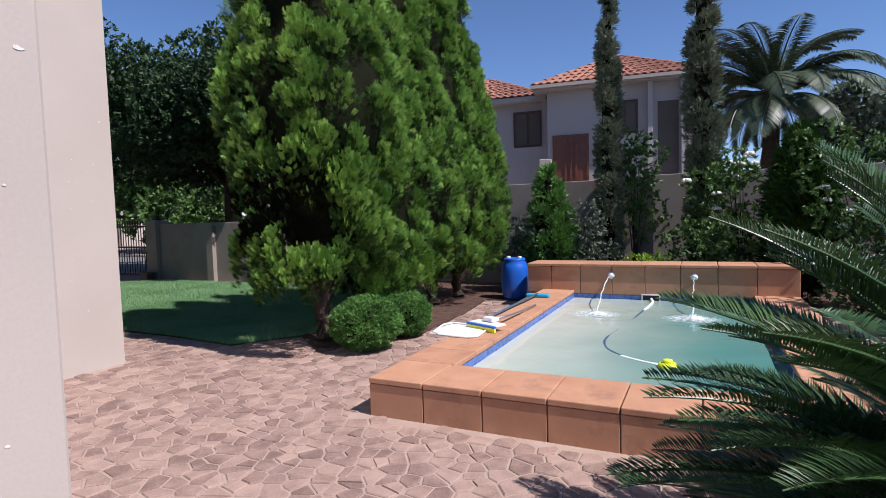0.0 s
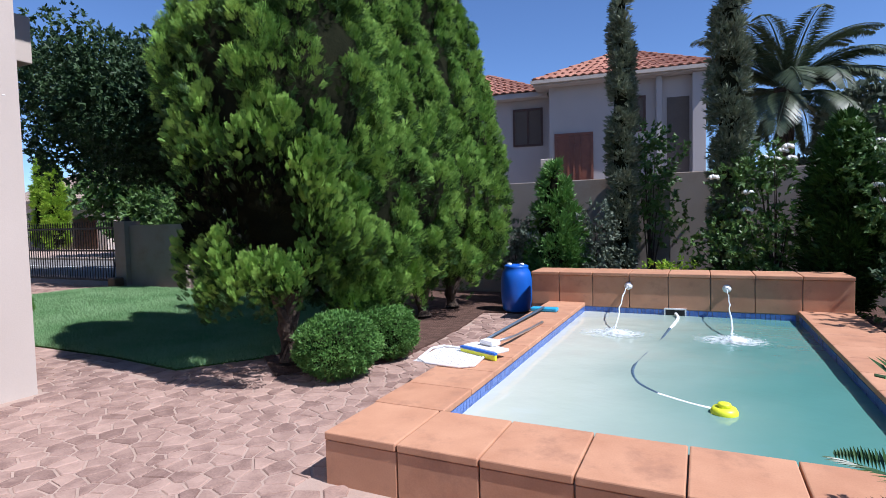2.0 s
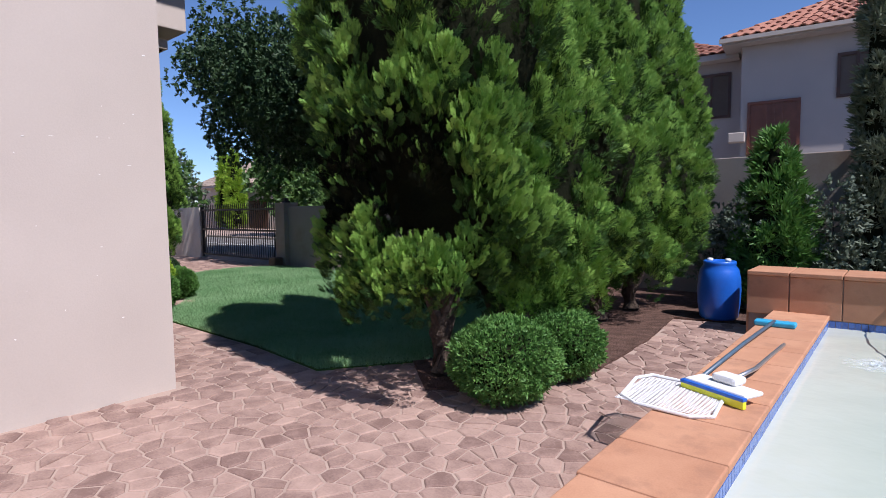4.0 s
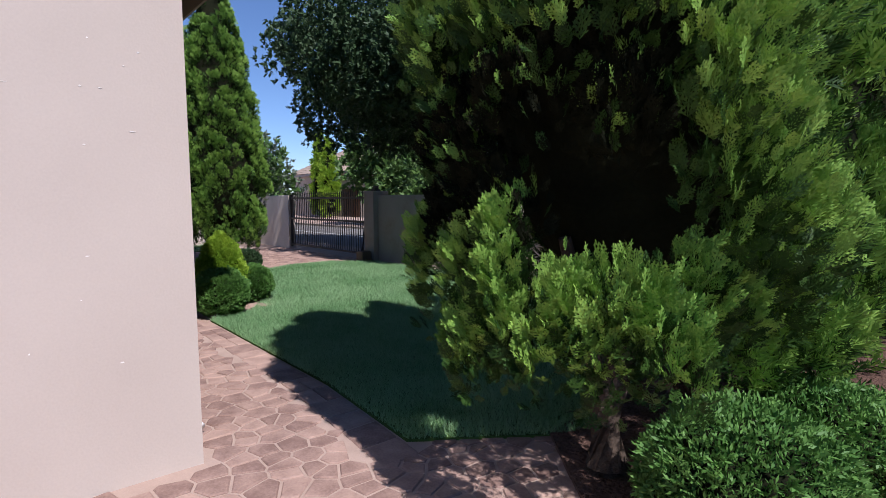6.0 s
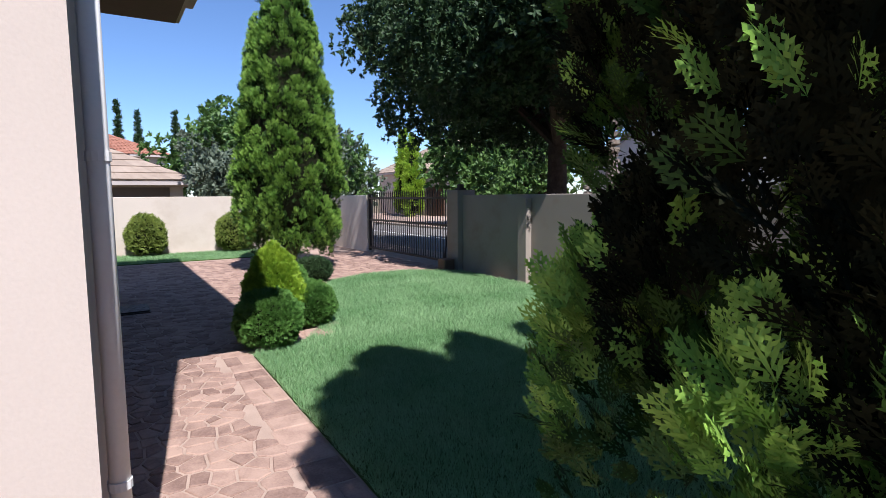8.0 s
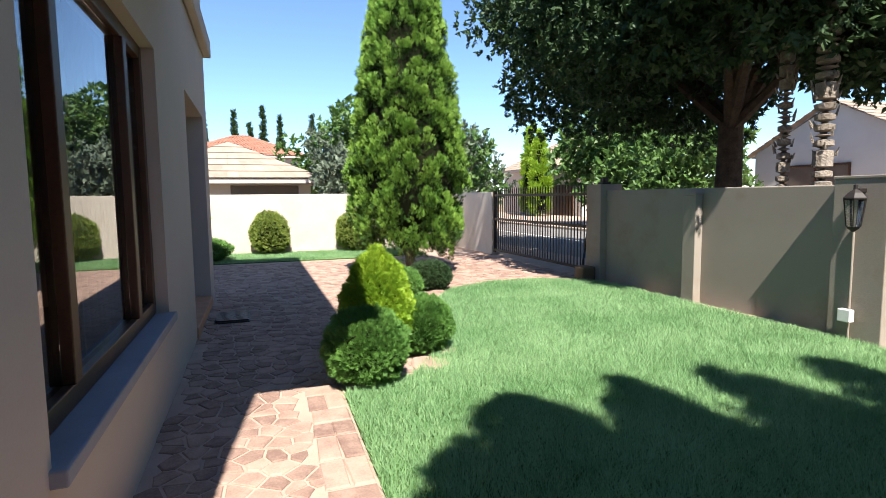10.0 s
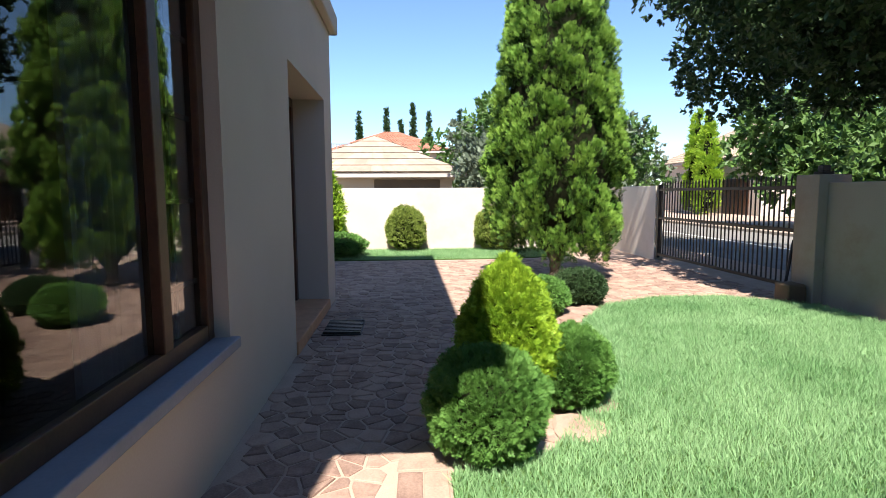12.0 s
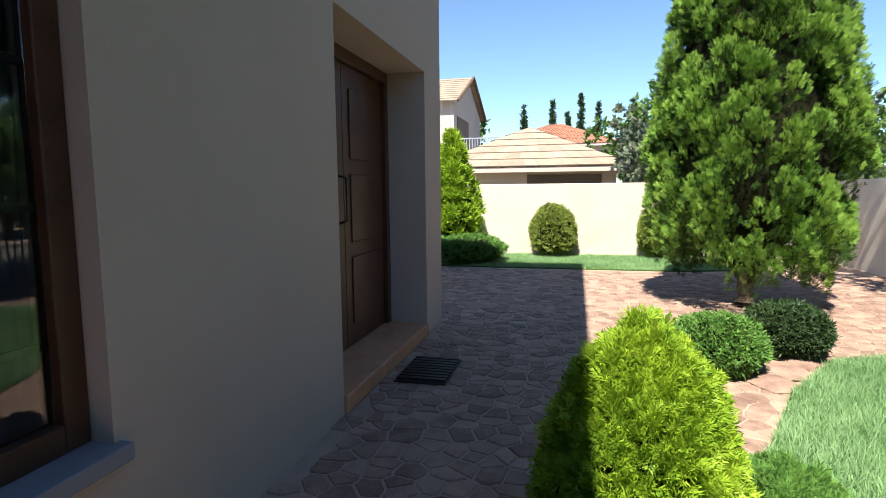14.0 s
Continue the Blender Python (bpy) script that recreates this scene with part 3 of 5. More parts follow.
def grass_on(name, poly, n, seed, label):
    rng = np.random.default_rng(seed)
    xs, ys = [p[0] for p in poly], [p[1] for p in poly]
    pts = rng.uniform((min(xs), min(ys)), (max(xs), max(ys)), (n, 2))
    pts = np.array([p for p in pts if in_poly(p[0], p[1], poly)])
    k = len(pts)
    h = rng.uniform(0.03, 0.07, k)
    a = rng.uniform(0, math.tau, k)
    lean = rng.normal(0, 0.5, (k, 2)) * h[:, None]
    w = 0.0036
    side = np.stack([np.cos(a), np.sin(a)], 1) * w
    z = np.full((k, 1), 0.008)
    v = np.stack([np.hstack([pts - side, z]), np.hstack([pts + side, z]), np.hstack([pts + lean, z + h[:, None]])], axis=1)
    f = np.arange(k)[:, None] * 3 + np.array([0, 1, 2])
    tagged(part(name, raw_mesh(name, v.reshape(-1, 3), f, GRASS), GRASS), label, "grass", kind="stuff")


grass_on("lawn_grass", LAWN, 420000, 11, "short bright green lawn grass beside the path")
grass_on("strip_grass", STRIP, 70000, 12, "green grass strip along the cream wall")

# ---- the house ----
NY, EX, WX = 3.81, -5.72, -14.0      # north face, east face, west corner
TH = 0.28
WIN = (-7.3, -9.7, 0.56, 2.45)     # east, west, sill, head
ALC = (-11.42, -13.4, 2.50)          # east, west, head
ROOFZ = 5.6
house = thing("house", (-9.8, 1.0, 0), "two-storey pinkish cream plastered house with a recessed front door", "house")
for row in (
        (EX - TH, -3.0, -0.05, EX, NY - TH, ROOFZ),
        (WIN[0], NY - TH, -0.05, EX, NY, ROOFZ),
        (WIN[1], NY - TH, -0.05, WIN[0], NY, WIN[2]),
        (WIN[1], NY - TH, WIN[3], WIN[0], NY, ROOFZ),
        (ALC[0], NY - TH, -0.05, WIN[1], NY, ROOFZ),
        (ALC[1], NY - TH, ALC[2], ALC[0], NY, ROOFZ),
        (WX, NY - TH, -0.05, ALC[1], NY, ROOFZ),
        (WX, -3.0, -0.05, WX + TH, NY - TH, ROOFZ),
        (WX + TH, -3.0, -0.05, EX - TH, -3.0 + TH, ROOFZ)):
    part("wall", boxes(row), PLASTER, house)
AD = 0.42                            # depth of the door recess
part("alcove_wall", boxes((ALC[0], NY - AD - 0.1, 0.0, ALC[0] + 0.1, NY - TH, ALC[2]), (ALC[1] - 0.1, NY - AD - 0.1, 0.0, ALC[1], NY - TH, ALC[2]), (ALC[1], NY - AD - 0.1, ALC[2], ALC[0], NY - TH, ALC[2] + 0.1)), PLASTER, house)
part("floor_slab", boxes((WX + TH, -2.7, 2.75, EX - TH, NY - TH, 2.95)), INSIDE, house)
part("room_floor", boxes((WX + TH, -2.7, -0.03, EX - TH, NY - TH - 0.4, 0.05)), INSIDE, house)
part("door_step", boxes((ALC[1] - 0.0, NY - AD, 0.0, ALC[0], NY + 0.02, 0.12), bevel=0.012), TERRA, house, "tiled terracotta front step")
part("string_course", boxes((WX - 0.1, NY + 0.001, 3.42, -9.96, NY + 0.1, 3.66), (WX - 0.1, NY - 2.0, 3.42, WX - 0.001, NY + 0.1, 3.66), bevel=0.02), PLASTER, house, "raised plaster moulding")
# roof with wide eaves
part("eave", boxes((WX - 0.5, -3.6, ROOFZ, EX + 0.15, NY + 0.9, ROOFZ + 0.16)), SOFFIT, house, "dark brown eave slab")
bm = bmesh.new()
rv = [bm.verts.new(q) for q in ((WX - 0.5, -3.6, ROOFZ + 0.17), (EX + 0.15, -3.6, ROOFZ + 0.17), (EX + 0.15, NY + 0.9, ROOFZ + 0.17), (WX - 0.5, NY + 0.9, ROOFZ + 0.17), (WX + 3.5, 0.5, ROOFZ + 1.7), (EX - 3.5, 0.5, ROOFZ + 1.7))]
for q in ((0, 1, 5, 4), (1, 2, 5), (2, 3, 4, 5), (3, 0, 4), (3, 2, 1, 0)):
    bm.faces.new([rv[i] for i in q])
part("roof", bm, ROOFTILE, house)

# balcony parapet over the corner of the north face
balcony = part("balcony", boxes((-9.85, NY + 0.001, 3.1, -7.25, 4.56, 3.2), (-9.8, NY + 0.001, 3.2, -7.35, 4.5, 3.28), (-9.95, NY + 0.001, 3.28, -7.12, 4.7, 3.79), bevel=0.01), PLASTER, house, "plastered balcony parapet with a stepped underside")
# thin dark brown sheet covering the balcony's underside
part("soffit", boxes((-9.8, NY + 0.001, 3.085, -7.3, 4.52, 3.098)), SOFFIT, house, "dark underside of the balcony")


def urn(x, y, z):
    t = thing("urn", (x, y, z), "dark round urn on a pale foot standing on the balcony parapet", "urn")
    part("foot", lathe(bmesh.new(), [(0.13, 0), (0.13, 0.03), (0.09, 0.05), (0.08, 0.08)], (x, y, z), 20), PLASTER, t, "pale turned foot", True)
    part("bowl", lathe(bmesh.new(), [(0.08, 0.08), (0.17, 0.18), (0.20, 0.30), (0.17, 0.42), (0.12, 0.48), (0.14, 0.52), (0.11, 0.53)], (x, y, z), 20), IRON, t, "", True)


urn(-7.38, 4.42, 3.79)

# window
win = sub("window", (-8.6, NY - 0.2, WIN[2]), "large dark wooden framed window reflecting the garden", house)
FY = NY - 0.10
part("window_sill", boxes((WIN[1] - 0.03, NY - 0.26, WIN[2] + 0.001, WIN[0] + 0.03, NY + 0.05, WIN[2] + 0.06), bevel=0.008), SLATEBLUE, win, "painted slate-grey sill")
part("window_frame", boxes(
    (WIN[1] + 0.002, FY - 0.05, WIN[2] + 0.062, WIN[1] + 0.09, FY + 0.02, WIN[3] - 0.002),
    (WIN[0] - 0.09, FY - 0.05, WIN[2] + 0.062, WIN[0] - 0.002, FY + 0.02, WIN[3] - 0.002),
    (WIN[1] + 0.09, FY - 0.05, WIN[3] - 0.09, WIN[0] - 0.09, FY + 0.02, WIN[3] - 0.002),
    (WIN[1] + 0.09, FY - 0.05, WIN[2] + 0.062, WIN[0] - 0.09, FY + 0.02, WIN[2] + 0.15), bevel=0.006), DARKWOOD, win)
for mx in (-7.88, -9.12):
    part("mullion", boxes((mx - 0.045, FY - 0.05, WIN[2] + 0.15, mx + 0.045, FY + 0.03, WIN[3] - 0.09), bevel=0.006), DARKWOOD, win)
edges = [WIN[0] - 0.09, -7.88, -9.12, WIN[1] + 0.09]
for a, b in zip(edges, edges[1:]):
    g = part("pane", boxes((b + 0.046 if b > -9.4 else b, FY - 0.022, WIN[2] + 0.15, a - 0.046 if a < -7.5 else a, FY - 0.016, WIN[3] - 0.09)), GLASS, win)
    g.visible_shadow = False

# net curtain hanging behind the panes
NET = mat("grey_net_curtain", (0.42, 0.44, 0.46), (0.55, 0.57, 0.58), 0.9, 6, 120, 0.2, 0.001, translucent=0.3, spec=0.1)
ct = thing("net_curtain", (-9.3, NY - 0.34, 2.6), "pale grey net curtain hanging inside the window", "curtain")
bm = bmesh.new()
for i in range(121):
    x = -9.85 + 0.95 * i / 120
    y = NY - 0.34 + 0.018 * math.sin(i * 0.9) + 0.008 * math.sin(i * 0.37)
    for z in (0.3, 2.55):
        bm.verts.new((x, y, z))
bm.verts.ensure_lookup_table()
for i in range(120):
    bm.faces.new((bm.verts[2 * i], bm.verts[2 * i + 2], bm.verts[2 * i + 3], bm.verts[2 * i + 1]))
bmesh.ops.solidify(bm, geom=bm.faces[:], thickness=0.002)
part("cloth", bm, NET, ct, "", True)
part("rail", tube(bmesh.new(), [(-9.9, NY - 0.34, 2.57), (-8.85, NY - 0.34, 2.57)], 0.012, 8), DARKWOOD, ct)

# front door in its recess
DY = NY - AD + 0.0
door = sub("front_door", (-12.57, DY, 0.12), "dark varnished timber double front door, closed", house)
DX0, DX1 = ALC[1] + 0.01, ALC[0] - 0.01
part("door_frame", boxes((DX0, DY - 0.02, 0.12, DX0 + 0.09, DY + 0.06, 2.4), (DX1 - 0.09, DY - 0.02, 0.12, DX1, DY + 0.06, 2.4), (DX0, DY - 0.02, 2.4, DX1, DY + 0.06, 2.5), bevel=0.006), DARKWOOD, door)
mid = (DX0 + DX1) / 2
for a, b in ((DX0 + 0.092, mid - 0.003), (mid + 0.003, DX1 - 0.092)):
    part("door_leaf", boxes((a, DY - 0.03, 0.125, b, DY + 0.02, 2.395), bevel=0.004), DARKWOOD, door)
    rows = []
    for z in (0.3, 0.98, 1.66):
        rows.append((a + 0.12, DY + 0.02, z, b - 0.12, DY + 0.032, z + 0.56))
    for row in rows:
        part("panel", boxes(row, bevel=0.008), DARKWOOD, door)
hb = bmesh.new()
tube(hb, [(mid + 0.09, DY + 0.02, 1.15), (mid + 0.09, DY + 0.08, 1.17), (mid + 0.09, DY + 0.08, 1.5), (mid + 0.09, DY + 0.02, 1.52)], 0.012, 8)
part("door_handle", hb, IRON, door, "dark iron pull handle", True)

# down pipe at the corner
dp = thing("down_pipe", (EX - 0.45, NY + 0.05, 0), "white painted down pipe with brackets on the house corner", "down pipe")
part("pipe", tube(bmesh.new(), [(EX - 0.45, NY + 0.042, 0.12), (EX - 0.45, NY + 0.042, 3.08)], 0.034, 14), WHITEPVC, dp, "", True)
for z in (0.5, 1.6, 2.7):
    part("bracket", lathe(bmesh.new(), [(0.039, 0), (0.039, 0.03)], (EX - 0.45, NY + 0.042, z), 14), WHITEPVC, dp)
part("shoe", tube(bmesh.new(), [(EX - 0.45, NY + 0.042, 0.13), (EX - 0.43, NY + 0.055, 0.08), (EX - 0.36, NY + 0.09, 0.05)], 0.036, 12), WHITEPVC, dp, "", True)

# patio column close to the start
col = thing("patio_column", (-1.6, 0.55, 0), "square cream plastered patio column with chipped paint", "column")
part("shaft", boxes((-1.85, 0.33, 0.0, -1.4, 0.78, 3.0), bevel=0.01), PLASTER, col)

# ---- boundary walls ----
BY = 9.9
def wall_run(name, x0, x1, y0, y1, h, label, mt=SHADEDWALL):
    return tagged(part(name, boxes((x0, y0, -0.05, x1, y1, h), bevel=0.012), mt), label, "boundary wall", kind="structure")


wall_run("wall_north", -13.3, -9.15, BY, BY + 0.2, 1.5, "plastered garden wall in shaded taupe with stains at its foot")
wall_run("wall_north_east", -9.15, -6.0, BY, BY + 0.2, 1.57, "taller stretch of plastered garden wall in shaded taupe")
wall_run("wall_pool", -6.0, -0.9, 11.25, 11.45, 2.12, "plastered boundary wall behind the pool bed")
wall_run("wall_pool_east", -0.9, 6.0, 11.2, 11.45, 2.16, "plastered boundary wall behind the roses")
wall_run("wall_return", -6.2, -6.0, BY, 11.45, 1.9, "short return of the plastered boundary wall")
wall_run("wall_east", 6.0, 6.2, -6.0, 11.45, 2.1, "plastered boundary wall at the far side of the pool garden")
wall_run("wall_west", -20.62, -20.42, -6.0, 10.0, 1.53, "sunlit cream plastered boundary wall", SUNLITWALL)
wall_run("wall_gate_end", -20.42, -17.75, BY, BY + 0.2, 1.53, "short plastered wall beside the gate", SUNLITWALL)
for px, reach, tall, wide in ((-11.15, 0.12, 1.44, 0.11), (-9.0, 0.15, 1.58, 0.25)):
    pr = thing("wall_pier", (px, BY - 0.03, 0), "narrow plastered pier on the garden wall", "pier", "garden wall piers")
    part("shaft", boxes((px - wide, BY - reach, -0.03, px + wide, BY - 0.001, tall - 0.03), bevel=0.008), SHADEDWALL, pr)
    part("cap", boxes((px - wide - 0.006, BY - reach - 0.006, tall - 0.03, px + wide + 0.006, BY - 0.001, tall), bevel=0.006), SHADEDWALL, pr, "thin plaster cap")
# the tree's shade on the post is part of its wall colour
gp = thing("gate_post", (-13.3, BY, 0), "plastered square gate post in the shaded wall colour", "gate post")
part("shaft", boxes((-13.5, BY - 0.12, -0.04, -13.1, BY + 0.3, 1.6), bevel=0.01), SHADEDWALL, gp)

# sliding gate
gate = thing("sliding_gate", (-15.6, BY - 0.06, 0), "black steel sliding driveway gate with pointed bars, closed", "gate")
GY = BY + 0.05
for z in (0.1, 0.85, 1.42):
    part("rail", boxes((-17.7, GY - 0.02, z, -13.5, GY + 0.02, z + 0.05)), IRON, gate)
for x in (-17.68, -13.56):
    part("stile", boxes((x - 0.03, GY - 0.03, 0.05, x + 0.03, GY + 0.03, 1.55)), IRON, gate)
bar = mesh_of(lathe(bmesh.new(), [(0.012, 0), (0.012, 1.44), (0.016, 1.46), (0.001, 1.53)], (0, 0, 0), 6), "bar")
bar.materials.append(IRON)
for i in range(37):
    b = new("bar", bar)
    b.parent = gate
    b.matrix_basis = pose(-17.56 + i * 0.107 + 15.6, GY - (BY - 0.06), 0.1)

# ---- pool ----
PX0, PX1, PY0, PY1, PZ = -2.31, 1.15, 3.45, 8.5, 0.29
IX0, IX1, IY0 = -1.84, 0.62, 3.97
WATERZ = 0.17
pool = thing("swimming_pool", (-0.6, 6.0, 0), "raised swimming pool with terracotta coping and cloudy turquoise water", "pool")
for row in ((PX0 + 0.02, PY0 + 0.02, -0.05, PX1, IY0, PZ - 0.045), (PX0 + 0.02, IY0, -0.05, IX0, PY1 + 0.4, PZ - 0.045), (IX1, IY0, -0.05, PX1, PY1 + 0.4, PZ - 0.045), (IX0, PY1, -0.05, IX1, PY1 + 0.4, PZ - 0.045)):
    part("shell_wall", boxes(row), MORTAR, pool)
part("pool_floor", boxes((IX0, IY0, -0.058, IX1, PY1, -0.04)), POOLSHELL, pool, "pale pool floor")
bm = bmesh.new()
bmesh.ops.create_grid(bm, x_segments=60, y_segments=100, size=1)
for v in bm.verts:
    v.co = Vector((IX0 + (v.co.x + 1) / 2 * (IX1 - IX0), IY0 + (v.co.y + 1) / 2 * (PY1 - IY0), 0))
    z = 0
    for sx in (-1.18, -0.2):
        d = math.hypot(v.co.x - sx, v.co.y - 7.15)
        z += 0.0025 * math.cos(d * 26) * math.exp(-d * 2.6)
    v.co.z = WATERZ + z + 0.004 * noise.noise(v.co * 3)
part("water", bm, WATER, pool, "cloudy turquoise water surface", True)

# raised back wall of the pool
bw = thing("pool_feature_wall", (-0.7, 8.8, 0), "raised terracotta tiled wall with water spouts at the pool's end", "pool wall")
part("core", boxes((-2.55, PY1 + 0.02, -0.05, 1.14, 9.03, 0.655)), MORTAR, bw)

# ---- plants, main ones ----
THUJALABEL = "tall dense bright green thuja with dark gaps in the bed"
THUJAROW = "row of thujas by the pool"
thuja(-4.22, 5.34, 5.95, 0.98, 0.74, THUJALABEL, 20, 280, 115, 0.1, 0.16, 0.42, 0.9, 0.72, THUJAROW, recess=(1.2, 1.95, radians(262)), path_y=4.36, coarse=3.7,
      bough=((-4.17, 4.53, 1.24, 0.09), (-4.14, 4.5, 1.07, 0.10), (-4.08, 4.52, 0.9, 0.11), (-3.95, 4.51, 0.81, 0.11), (-3.87, 4.54, 0.97, 0.10), (-3.72, 4.53, 0.87, 0.11), (-3.6, 4.57, 1.0, 0.11), (-3.5, 4.6, 0.88, 0.11), (-4.26, 4.58, 0.83, 0.11)))
for i, (x, y, h, r) in enumerate(((-4.2, 6.25, 6.05, 0.95), (-4.15, 7.15, 6.15, 0.92), (-4.1, 8.1, 6.05, 0.9), (-4.05, 9.0, 5.8, 0.9))):
    thuja(x, y, h, r, 0.5, THUJALABEL, 21 + i, 230, 85 if i < 2 else 65, 0.115, 0.165, 0.25, 0.75, 0.85, THUJAROW, coarse=4.6)
thuja(-15.4, 7.15, 6.2, 1.07, 0.42, "tall narrow bright green thuja standing by the driveway gate", 31, 560, 82, 0.092, 0.145, 0.22, 0.74, 0.56)
ball_bush("box_ball", -3.5, 5.2, 0.40, 0.6, "clipped round green box bush beside the paving", BOX, 41, 6000, 0.036, "box balls by the bed")
ball_bush("box_ball", -3.42, 5.95, 0.34, 0.55, "clipped round green box bush beside the paving", BOX, 42, 4500, 0.036, "box balls by the bed")
ball_bush("box_ball", -9.5, 5.18, 0.31, 0.56, "round green box bush at the lawn's edge", BOX, 43, 8500, 0.045, "shrubs at the lawn corner", template=FAN)
ball_bush("box_ball", -10.17, 5.82, 0.28, 0.5, "round green box bush at the lawn's edge", BOX, 44, 8500, 0.045, "shrubs at the lawn corner", template=FAN)
ball_bush("golden_shrub", -10.18, 5.42, 0.37, 0.94, "egg-shaped golden green conifer shrub between box bushes", GOLDEN, 45, 13000, 0.058, "shrubs at the lawn corner", egg=0.45, template=FAN, lump=0.16)
ball_bush("box_ball", -12.8, 6.27, 0.34, 0.44, "low round green box bush under the thuja", BOX, 46, 3600, 0.04)
# darker leaf than the other box balls, painting the thuja's shade on it
ball_bush("box_ball", -13.35, 6.92, 0.33, 0.44, "low round box bush, its leaf darkened for the thuja's shade", DARKLEAF, 47, 3600, 0.04)
for x, y in ((-20.0, 4.75), (-20.0, 6.9)):
    ball_bush("clipped_bush", x, y, 0.52, 1.1, "clipped egg-shaped bush against the cream wall", OLIVE, 48 + int(y), 3600, 0.06, "clipped bushes by the west wall", egg=0.2)
rng = np.random.default_rng(7)
cl = []
for i in range(80):
    d = Vector(rng.normal(size=3)).normalized() * rng.uniform(0.45, 1.0)
    d.y = d.y if d.y < 0.45 else d.y - 0.6
    cl.append((-14.2 + 5.7 * d.x, 12.3 + 3.4 * d.y, max(3.1, 4.75 + 2.1 * d.z), rng.uniform(0.75, 1.25)))
cl += [(rng.uniform(-12.3, -9.2), rng.uniform(11.1, 12.6), rng.uniform(3.2, 5.2), rng.uniform(0.7, 1.0)) for k in range(20)]
cl += [(rng.uniform(-12.6, -9.7), rng.uniform(9.3, 10.7), rng.uniform(3.5, 5.4), rng.uniform(0.55, 0.85)) for k in range(26)]
# unseen clumps added along the sun's slope to shade the garden wall
for k in range(18):
    z = rng.uniform(3.9, 5.1)
    cl.append((-10.56 + 0.74 * (z - 1.44) - rng.uniform(0.65, 2.2), rng.uniform(9.45, 9.95), z, rng.uniform(0.5, 0.7)))
cl += [(rng.uniform(-11.2, -7.6), rng.uniform(11.0, 13.2), rng.uniform(3.35, 5.4), rng.uniform(0.6, 0.95)) for k in range(26)]
leafy_tree("shade_tree", -12.7, 12.0, 8, 2.6, 0.22, cl, "broad dark-leaved shade tree behind the garden wall", DARKLEAF, 51, 270, 0.145)

# ---- pool details ----
xs = [PX0 + 0.46 * k for k in range(8)] + [PX1]
for a, b in zip(xs, xs[1:]):
    part("coping_slab", boxes((a + 0.004, PY0 - 0.012, PZ - 0.045, b - 0.004, IY0 + 0.01, PZ), bevel=0.008), TERRA, pool)
    part("front_tile", boxes((a + 0.004, PY0 - 0.004, -0.03, b - 0.004, PY0 + 0.02, PZ - 0.049), bevel=0.005), TERRA, pool)
ys = [IY0 + 0.014 + 0.453 * k for k in range(11)]
for a, b in zip(ys, ys[1:]):
    if a > PY1 - 0.1:
        break
    b = min(b, PY1)
    part("coping_slab", boxes((PX0 - 0.012, a + 0.004, PZ - 0.045, IX0 + 0.01, b - 0.004, PZ), bevel=0.008), TERRA, pool)
    part("coping_slab", boxes((IX1 - 0.01, a + 0.004, PZ - 0.045, PX1, b - 0.004, PZ), bevel=0.008), TERRA, pool)
    part("side_tile", boxes((PX0 - 0.004, a + 0.004, -0.03, PX0 + 0.02, b - 0.004, PZ - 0.049), bevel=0.005), TERRA, pool)
# mosaic band at the waterline
bm = bmesh.new()
n = 0
for z in (0.135, 0.187, 0.239 - 0.002):
    y = IY0 + 0.02
    while y < PY1 - 0.04:
        box(bm, IX0 - 0.002, y, z - 0.048, IX0 + 0.006, y + 0.047, z)
        box(bm, IX1 - 0.006, y, z - 0.048, IX1 + 0.002, y + 0.047, z)
        y += 0.0515
    x = IX0 + 0.01
    while x < IX1 - 0.05:
        box(bm, x, PY1 - 0.006, z - 0.048, x + 0.047, PY1 + 0.002, z)
        box(bm, x, IY0 - 0.002, z - 0.048, x + 0.047, IY0 + 0.006, z)
        x += 0.0515
tagged(part("mosaic", bm, MOSAIC, pool, "small blue glass mosaic tiles"), kind="stuff")
# tiles and top slabs of the feature wall
xs = [-2.57, -2.18, -1.73, -1.26, -0.79, -0.31, 0.17, 0.65, 1.15]
for a, b in zip(xs, xs[1:]):
    part("face_tile", boxes((a + 0.005, PY1 - 0.008, 0.245, b - 0.005, PY1 + 0.02, 0.652), bevel=0.005), TERRA, bw)
    part("top_slab", boxes((a + 0.004, PY1 - 0.035, 0.656, b - 0.004, 9.07, 0.70), bevel=0.008), TERRA, bw)
part("side_tile", boxes((-2.575, PY1 + 0.03, -0.03, -2.551, 9.03, 0.652), bevel=0.005), TERRA, bw)
# skimmer mouth
sk = part("skimmer", boxes((-0.84, PY1 - 0.03, 0.245, -0.58, PY1 - 0.009, 0.262), (-0.84, PY1 - 0.03, 0.15, -0.823, PY1 - 0.009, 0.245), (-0.597, PY1 - 0.03, 0.15, -0.58, PY1 - 0.009, 0.245)), WHITEPVC, bw, "white plastic skimmer frame")
# dark plate in the frame: the opening's shade put into a colour
part("skimmer_mouth", boxes((-0.822, PY1 - 0.014, 0.15, -0.598, PY1 - 0.0095, 0.244)), IRON, bw, "dark plate painting the skimmer opening's shade")
FOAM = mat("water_foam", (0.72, 0.80, 0.80), (0.88, 0.92, 0.92), 0.35, 20, 80, 0.5, 0.01, translucent=0.3)
